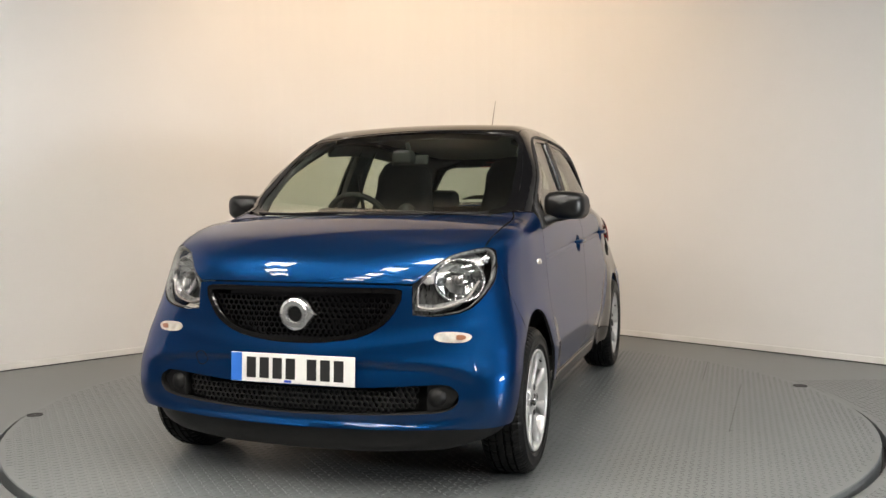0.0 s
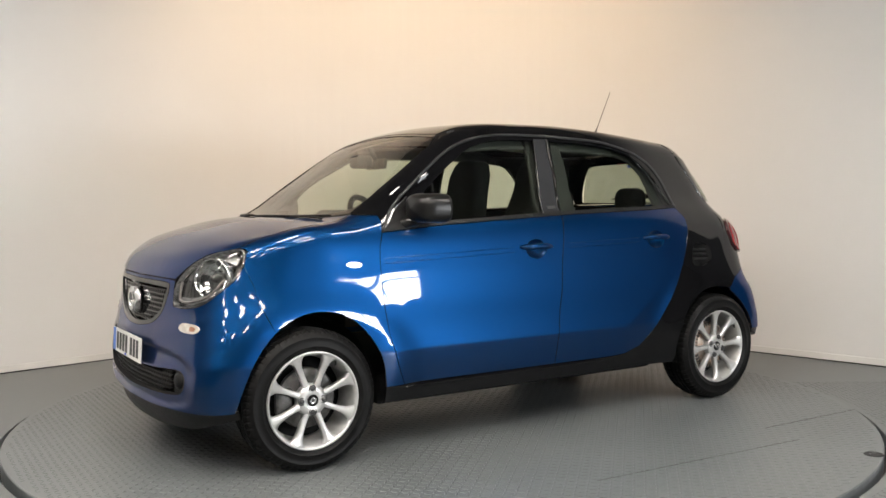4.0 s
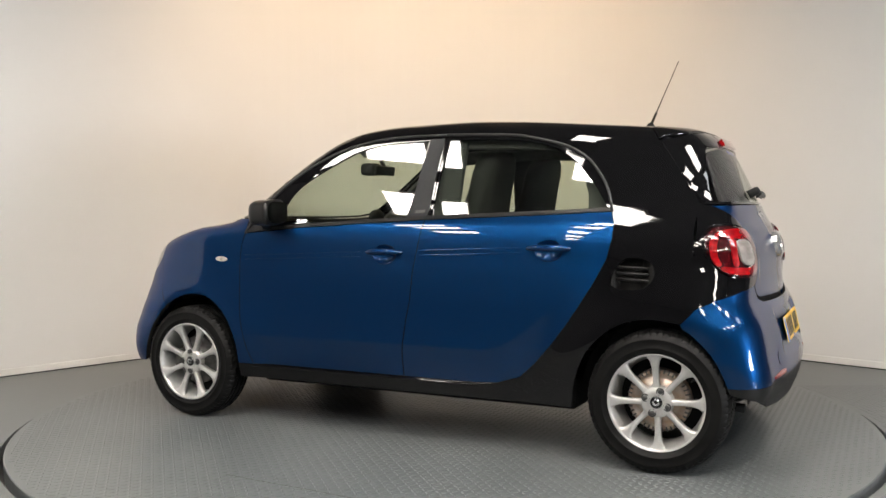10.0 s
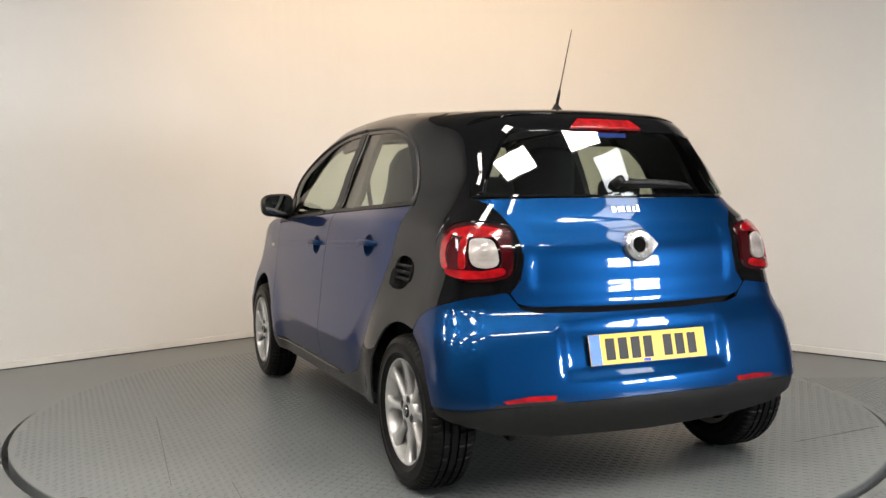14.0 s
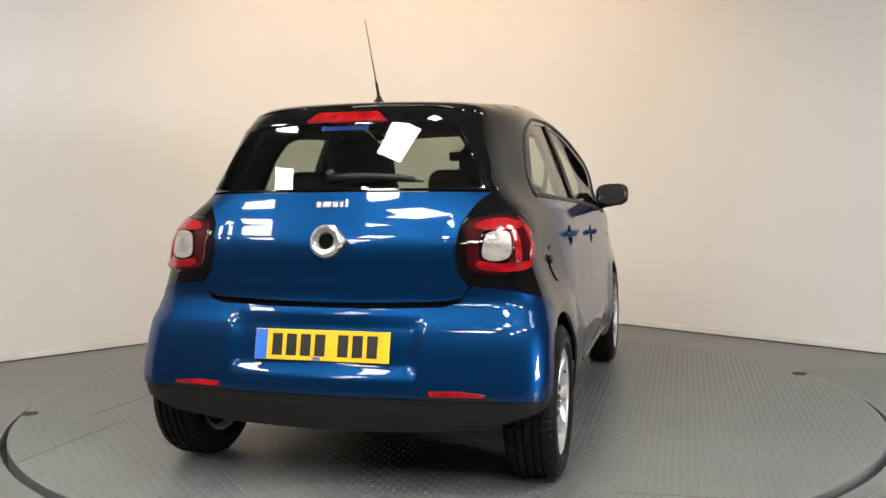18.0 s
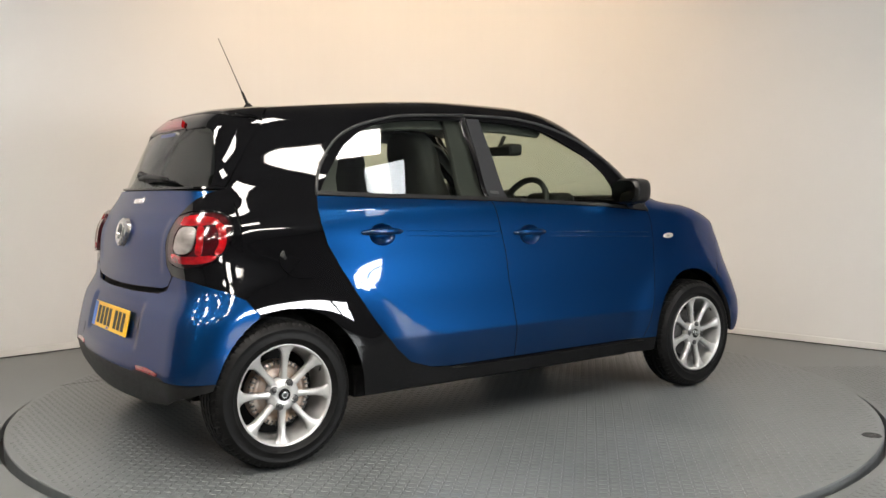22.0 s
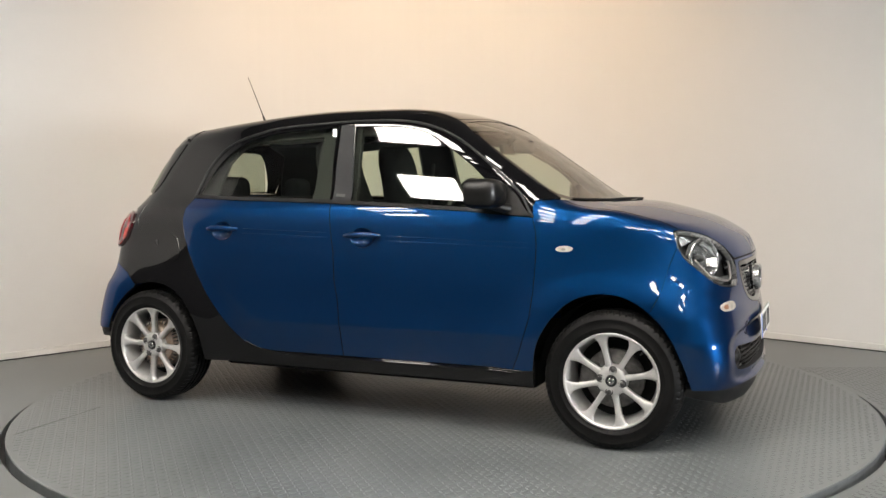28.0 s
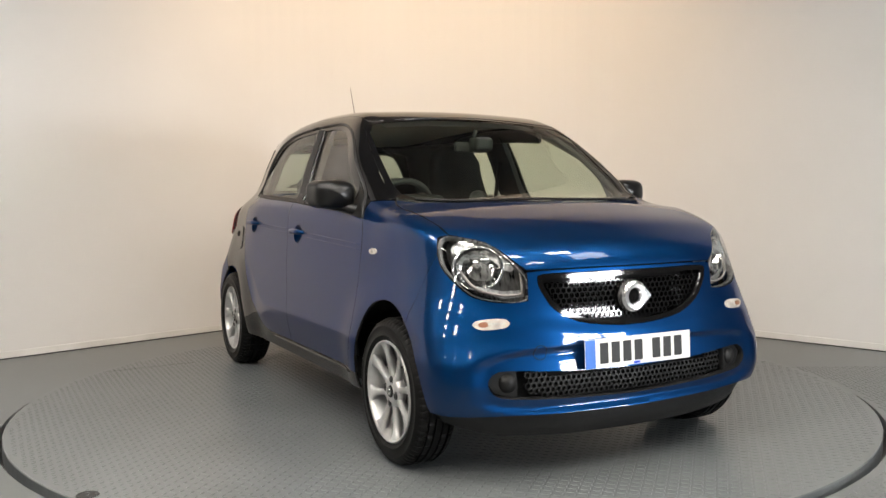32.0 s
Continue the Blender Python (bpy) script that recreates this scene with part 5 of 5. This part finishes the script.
# --- wheels
def wheel(x, y, s, rear):
    w = new("wheel")
    w.parent = car
    w["label"] = "eight-spoke silver alloy wheel with a black tyre"
    hw = 0.094 if rear else 0.085
    R = 0.297
    prof = [(0.196, -hw + 0.012), (0.213, -hw + 0.003), (0.222, -hw - 0.001), (0.224, -hw - 0.0035), (0.228, -hw - 0.004), (0.231, -hw - 0.002), (0.245, -hw - 0.003), (0.258, -hw - 0.001),
            (0.261, -hw - 0.003), (0.265, -hw - 0.002), (0.268, -hw + 0.001), (0.280, -hw + 0.008), (0.287, -hw + 0.014), (0.2915, -hw + 0.024)]
    tread = []
    for g in (-0.045, -0.016, 0.016, 0.045):
        tread += [(R - 0.0005, g - 0.005), (R - 0.0085, g - 0.0035), (R - 0.0085, g + 0.0035), (R - 0.0005, g + 0.005)]
    prof = prof + tread + [(r, -h) for r, h in prof[::-1]]
    n = 264
    verts, faces = [], []
    k = len(prof)
    for i in range(n):
        a = 2 * math.pi * i / n
        for j, (r, h) in enumerate(prof):
            rr = r
            if 0.279 < r < 0.292 and i % 4 == 0:
                rr -= 0.0035
            if r > 0.292 and (i + (1 if h > 0 else 0)) % 8 == 0 and abs(h) > 0.02:
                rr -= 0.004
            verts.append((rr * math.cos(a), h, rr * math.sin(a)))
    for i in range(n):
        for j in range(k - 1):
            a, b = i * k + j, ((i + 1) % n) * k + j
            faces.append((a, a + 1, b + 1, b))
    me = bpy.data.meshes.new("tyre")
    me.from_pydata(verts, [], faces)
    me.shade_smooth()
    for pi, poly in enumerate(me.polygons):
        if 11 <= pi % (k - 1) <= k - 13:
            poly.use_smooth = False
    me.materials.append(RUBBER)
    ob = new("tyre", me)
    ob.parent = w
    ob["label"] = "black rubber tyre with a grooved tread"
    face = 0.083
    bm = bmesh.new()
    revolve(bm, [(0.199, face - 0.012), (0.206, face - 0.004), (0.205, face + 0.002), (0.199, face + 0.003), (0.193, face - 0.004), (0.189, face - 0.016), (0.180, 0.02), (0.174, -0.03), (0.178, -0.075), (0.198, -0.08)], 72, "y")
    bmesh.ops.recalc_face_normals(bm, faces=bm.faces)
    part("rim", bm, ALLOY, w, "silver alloy rim")
    bm = bmesh.new()
    revolve(bm, [(0.0, face - 0.012), (0.030, face - 0.012), (0.034, face - 0.010), (0.058, face - 0.014), (0.066, face - 0.022), (0.068, face - 0.05)], 48, "y")
    part("hub", bm, ALLOY, w, "silver hub plate")
    for q in range(8):
        bm = bmesh.new()
        # radius, half width, front, back
        secs = [(0.050, 0.017, face - 0.018, face - 0.045), (0.075, 0.0125, face - 0.016, face - 0.045), (0.11, 0.0115, face - 0.014, face - 0.043), (0.145, 0.0135, face - 0.010, face - 0.040),
                (0.170, 0.019, face - 0.006, face - 0.036), (0.184, 0.029, face - 0.003, face - 0.034), (0.194, 0.046, face - 0.003, face - 0.03)]
        rings = []
        for r, hw2, f, b in secs:
            rings.append([bm.verts.new(v) for v in ((r, b, -hw2 * 0.9), (r, f - 0.005, -hw2), (r, f, -hw2 * 0.62), (r, f, hw2 * 0.62), (r, f - 0.005, hw2), (r, b, hw2 * 0.9))])
        for A, B in zip(rings, rings[1:]):
            for i in range(6):
                bm.faces.new((A[i], A[(i + 1) % 6], B[(i + 1) % 6], B[i]))
        bmesh.ops.recalc_face_normals(bm, faces=bm.faces)
        a = 2 * math.pi * q / 8 + math.pi / 8
        bmesh.ops.rotate(bm, cent=(0, 0, 0), matrix=Matrix.Rotation(a, 3, "Y"), verts=bm.verts)
        part("spoke", bm, ALLOY, w, smooth=True)
    for q in range(4):
        a = math.pi / 2 * q
        bm = bmesh.new()
        revolve(bm, [(0.0, 0.003), (0.0085, 0.003), (0.0105, 0.0), (0.0105, -0.012)], 12, "y")
        ob = part("wheel_bolt", bm, DARKMETAL, w)
        ob.location = (0.048 * math.cos(a), face - 0.010, 0.048 * math.sin(a))
        bm = bmesh.new()
        revolve(bm, [(0.0108, 0.0), (0.0165, 0.0022), (0.0175, 0.0)], 16, "y")
        ob = part("bolt_seat", bm, DARKMETAL, w)
        ob.location = (0.048 * math.cos(a), face - 0.0125, 0.048 * math.sin(a))
    bm = bmesh.new()
    revolve(bm, [(0.0, face - 0.006), (0.022, face - 0.006), (0.025, face - 0.009), (0.026, face - 0.016)], 32, "y")
    part("centre_cap", bm, GLOSS, w, "black centre cap")
    bm = bmesh.new()
    revolve(bm, [(0.008, face - 0.0058), (0.0085, face - 0.0045), (0.0135, face - 0.0045), (0.014, face - 0.0058)], 28, "y")
    part("cap_ring", bm, SILVER, w, "small silver ring")
    bm = bmesh.new()
    rd = 0.130 if rear else 0.128
    if rear:
        revolve(bm, [(0.03, 0.030), (0.085, 0.030), (0.090, 0.020), (0.112, 0.018), (0.114, 0.024), (0.124, 0.024), (rd, 0.016), (rd, -0.03)], 48, "y")
    else:
        revolve(bm, [(0.03, 0.022), (0.06, 0.022), (0.064, 0.010), (0.12, 0.008), (rd, 0.006), (rd, -0.014)], 48, "y")
    part("brake_disc", bm, DISC if rear else CASTMETAL, w, "weathered brake drum" if rear else "grey brake disc")
    if rear:
        bm = bmesh.new()
        for q in range(40):
            a = 2 * math.pi * q / 40
            v = len(bm.verts)
            box(bm, 0.1135, 0.1315, 0.012, 0.0275, -0.0035, 0.0035)
            bm.verts.ensure_lookup_table()
            bmesh.ops.rotate(bm, cent=(0, 0, 0), matrix=Matrix.Rotation(a, 3, "Y"), verts=bm.verts[v:])
        part("drum_rib", bm, CASTMETAL, w, "cast ribs round the brake drum", smooth=False)
    if not rear:
        bm = bmesh.new()
        box(bm, 0.07, 0.145, 0.0, 0.035, -0.055, 0.055, 0.012, 2)
        part("brake_caliper", bm, CASTMETAL, w, "dark brake caliper")
    bm = bmesh.new()
    revolve(bm, [(0.0, -0.04), (0.18, -0.05)], 32, "y")
    part("back_plate", bm, UNDER, w, "dark back plate")
    a = 2.2
    bm = bmesh.new()
    tube(bm, [(0.186 * math.cos(a), face - 0.02, 0.186 * math.sin(a)), (0.172 * math.cos(a), face - 0.004, 0.172 * math.sin(a))], 0.004, 8)
    part("valve", bm, TRIM, w)
    turn = {(True, False): 0, (False, False): -10, (False, True): -26, (True, True): -20}[(s > 0, rear)]
    w.matrix_basis = pose(x, y, 0.297, 0, 0, 0 if s > 0 else 180) @ pose(0, 0, 0, 0, turn, 0)
    return w


for x, y, r in ((1.247, 0.737, False), (-1.247, 0.722, True)):
    for s in (1, -1):
        wheel(x, s * y, s, r)
    for s in (1, -1):
        bm = bmesh.new()
        revolve(bm, [(0.345, 0.36), (0.345, 0.70)], 40, "y", radians(0), radians(180))
        bmesh.ops.translate(bm, vec=(x, 0, 0.297), verts=bm.verts)
        if s < 0:
            bmesh.ops.scale(bm, vec=(1, -1, 1), verts=bm.verts)
        part("arch_liner", bm, UNDER, car, "black wheel arch liner")

# --- underbody, engine bay and boot
bm = bmesh.new()
box(bm, -0.86, 0.87, -0.66, 0.66, 0.20, 0.34, 0.02)
box(bm, -1.50, 1.62, -0.45, 0.45, 0.235, 0.33, 0.02)
part("underbody", bm, UNDER, car, "black underbody", smooth=False)
bm = bmesh.new()
box(bm, 0.93, 1.60, -0.50, 0.50, 0.30, 0.80, 0.03)
part("engine_bay", bm, UNDER, car, "dark engine bay", smooth=False)
bm = bmesh.new()
box(bm, -1.52, -0.95, -0.50, 0.50, 0.30, 0.92, 0.03)
part("boot_floor", bm, CABIN, car, "dark boot floor", smooth=False)


# --- cabin
def seat(x, y, wide, name):
    st = new(name)
    st.parent = car
    bm = bmesh.new()
    box(bm, x - 0.05, x + 0.46, y - wide, y + wide, 0.42, 0.60, 0.06, 3)
    part("cushion", bm, CLOTH, st, "dark cloth seat cushion")
    bm = bmesh.new()
    secs = [(0.0, 0.52, wide), (-0.03, 0.70, wide * 1.06), (-0.08, 0.92, wide * 1.0), (-0.13, 1.10, wide * 0.80), (-0.155, 1.19, wide * 0.74), (-0.175, 1.28, wide * 0.72), (-0.19, 1.345, wide * 0.56), (-0.195, 1.375, wide * 0.28)]
    rings = []
    for dx, z, hw in secs:
        t = 0.09 if z < 1.0 else 0.08 if z < 1.15 else 0.072
        rings.append([bm.verts.new((x + dx + t * math.copysign(abs(math.cos(a)) ** 0.7, math.cos(a)), y + hw * math.copysign(abs(math.sin(a)) ** 0.6, math.sin(a)), z)) for a in [2 * math.pi * k / 20 for k in range(20)]])
    for A, B in zip(rings, rings[1:]):
        for i in range(20):
            bm.faces.new((A[i], A[(i + 1) % 20], B[(i + 1) % 20], B[i]))
    bm.faces.new(rings[-1])
    bmesh.ops.recalc_face_normals(bm, faces=bm.faces)
    part("backrest", bm, CLOTH, st, "dark cloth backrest with built-in headrest")
    return st


for y in (0.345, -0.345):
    seat(-0.16, y, 0.235, "front_seat")
rb = new("rear_bench")
rb.parent = car
bm = bmesh.new()
box(bm, -0.95, -0.52, -0.58, 0.58, 0.45, 0.62, 0.06, 3)
part("cushion", bm, CLOTH, rb, "dark cloth rear cushion")
bm = bmesh.new()
box(bm, -1.07, -0.93, -0.56, 0.56, 0.55, 1.09, 0.06, 3)
part("backrest", bm, CLOTH, rb, "dark cloth rear backrest")
for y in (0.32, -0.32):
    bm = bmesh.new()
    box(bm, -1.09, -0.98, y - 0.10, y + 0.10, 1.06, 1.20, 0.05, 4)
    part("headrest", bm, CLOTH, rb, "dark rear headrest")
bm = bmesh.new()
ys = np.linspace(-0.63, 0.63, 15)
prof = [(0.52, 0.62), (0.48, 0.80), (0.50, 0.93), (0.58, 0.985), (0.72, 1.0), (0.92, 1.02), (1.02, 1.0), (1.0, 0.7)]
rings = []
for yv in ys:
    k = 0.02 * math.exp(-((yv + 0.35) / 0.16) ** 2) + 0.01 * math.exp(-((yv) / 0.2) ** 2)
    rings.append([bm.verts.new((px - 0.02 * (yv / 0.6) ** 2, yv, pz + (k if 0.9 < pz < 0.99 else 0))) for px, pz in prof])
for A, B in zip(rings, rings[1:]):
    for i in range(len(prof) - 1):
        bm.faces.new((A[i], A[i + 1], B[i + 1], B[i]))
part("dashboard", bm, CABIN, car, "dark dashboard")
bm = bmesh.new()
box(bm, 0.49, 0.66, -0.48, -0.22, 0.95, 1.085, 0.045, 4)
part("instrument_hood", bm, CABIN, car, "rounded instrument hood")
bm = bmesh.new()
bmesh.ops.create_uvsphere(bm, u_segments=20, v_segments=12, radius=0.045)
bmesh.ops.translate(bm, vec=(0.56, 0.0, 1.06), verts=bm.verts)
part("dash_pod", bm, CABIN, car, "round dial pod on the dashboard")
sw = new("steering_wheel")
sw.parent = car
bm = bmesh.new()
n1, n2 = 40, 8
vs = [[bm.verts.new(((0.018 * math.cos(b)), (0.175 + 0.016 * math.sin(b)) * math.cos(a), (0.175 + 0.016 * math.sin(b)) * math.sin(a))) for b in [2 * math.pi * k / n2 for k in range(n2)]] for a in [2 * math.pi * k / n1 for k in range(n1)]]
for i in range(n1):
    for j in range(n2):
        bm.faces.new((vs[i][j], vs[i][(j + 1) % n2], vs[(i + 1) % n1][(j + 1) % n2], vs[(i + 1) % n1][j]))
part("wheel_rim", bm, CABIN, sw, "dark steering wheel rim")
bm = bmesh.new()
box(bm, 0.0, 0.04, -0.06, 0.06, -0.06, 0.05, 0.02, 3)
box(bm, 0.008, 0.026, -0.165, -0.05, -0.02, 0.015, 0.006)
box(bm, 0.008, 0.026, 0.05, 0.165, -0.02, 0.015, 0.006)
box(bm, 0.008, 0.026, -0.025, 0.025, -0.165, -0.05, 0.006)
part("wheel_hub", bm, SILVER, sw, "grey spokes and hub")
sw.matrix_basis = pose(0.37, -0.35, 0.995, 0, 24, 0)
bm = bmesh.new()
box(bm, -0.012, 0.012, -0.11, 0.11, -0.032, 0.032, 0.01, 3)
ob = part("rear_view_mirror", bm, CABIN, car, "dark rear-view mirror")
ob.matrix_basis = pose(0.50, 0.0, 1.325, 0, -8, 0) @ Matrix.Diagonal((1, 0.9, 0.85, 1))
bm = bmesh.new()
box(bm, 0.545, 0.64, -0.05, 0.05, 1.30, 1.37, 0.02, 3)
part("sensor_pod", bm, CABIN, car, "dark sensor pod behind the windscreen")
bm = bmesh.new()
tube(bm, [(0.50, 0.0, 1.34), (0.54, 0.0, 1.41)], 0.012, 10)
part("mirror_stalk", bm, CABIN, car, "dark mirror stalk")
half = on("T", [(0.42, 0.0), (0.42, 0.44), (0.1, 0.48), (-0.5, 0.47), (-1.0, 0.42), (-1.22, 0.36), (-1.25, 0.0)])
panel("headliner", half + mirrored(half)[::-1][1:-1], "T", LINER, car, off=-0.045, gap=0.0, st=0.07, depth=0.0, label="grey roof lining")
for s in (1.0, -1.0):
    bp = on("S", [(-0.075, 1.45), (-0.285, 1.45), (-0.285, 1.0), (-0.30, 0.6), (-0.05, 0.6), (-0.035, 1.0)])
    panel("inner_pillar", mir(bp, s), "S", CABIN, car, s, off=-0.03, gap=0.0, st=0.06, depth=0.03, label="dark inner pillar trim")
    cp = on("S", [(-0.66, 1.42), (-1.20, 1.42), (-1.36, 1.0), (-1.36, 0.7), (-0.95, 0.7), (-0.915, 1.06), (-0.905, 1.16), (-0.865, 1.27), (-0.79, 1.345), (-0.68, 1.375)])
    panel("inner_quarter", mir(cp, s), "S", CABIN, car, s, off=-0.045, gap=0.0, st=0.06, depth=0.02, label="dark inner quarter trim")
    rr_ = on("S", [(0.36, 1.425), (0.17, 1.452), (-0.187, 1.460), (-0.51, 1.445), (-0.70, 1.41), (-0.70, 1.372), (-0.51, 1.384), (-0.187, 1.392), (0.10, 1.388), (0.30, 1.372)])
    panel("inner_roof_rail", mir(rr_, s), "S", PILLAR, car, s, off=-0.05, gap=0.0, st=0.05, depth=0.02, label="dark inner roof rail trim")
    ap = on("S", [(0.93, 1.03), (0.72, 1.21), (0.5, 1.37), (0.3, 1.455), (0.3, 1.41), (0.55, 1.28), (0.78, 1.09), (0.86, 1.0)])
    panel("inner_screen_pillar", mir(ap, s), "S", PILLAR, car, s, off=-0.03, gap=0.0, st=0.05, depth=0.02, label="dark grey inner pillar trim")
    bm = bmesh.new()
    tube(bm, [(-0.21, s * 0.60, 1.28), (-0.22, s * 0.56, 0.95), (-0.16, s * 0.56, 0.5)], 0.012, 6)
    part("seat_belt", bm, CABIN, car, "dark seat belt")



# ================= what turns =================
CAR_AT = (-0.1118, -0.0222)
TURN = [(0, 251.40), (0.5, 246.43), (1, 241.54), (1.5, 236.67), (2, 231.92), (2.5, 227.08), (3, 222.22), (3.5, 217.34), (5.5, 197.89), (6, 192.98), (7, 182.81),
        (8, 172.71), (9, 163.00), (9.5, 158.14), (10, 153.25), (10.5, 148.28), (11, 143.31), (12, 133.43), (13, 123.66), (14, 113.71), (14.5, 108.89), (16.5, 89.41),
        (17, 84.55), (18, 74.82), (19, 65.00), (20, 55.23), (21, 45.63), (22, 35.64), (23, 25.85), (24, 15.76), (25, 5.76), (25.5, 0.83), (27.5, -19.11), (28, -23.98),
        (29, -33.71), (30, -43.23), (31, -52.94), (32, -62.38)]


def motions():
    walk(turntable, [(t, pose(0, 0, 0, 0, 0, a)) for t, a in TURN])
    walk(car, [(t, pose(0, 0, 0, 0, 0, a) @ pose(*CAR_AT, 0)) for t, a in TURN])


motions()
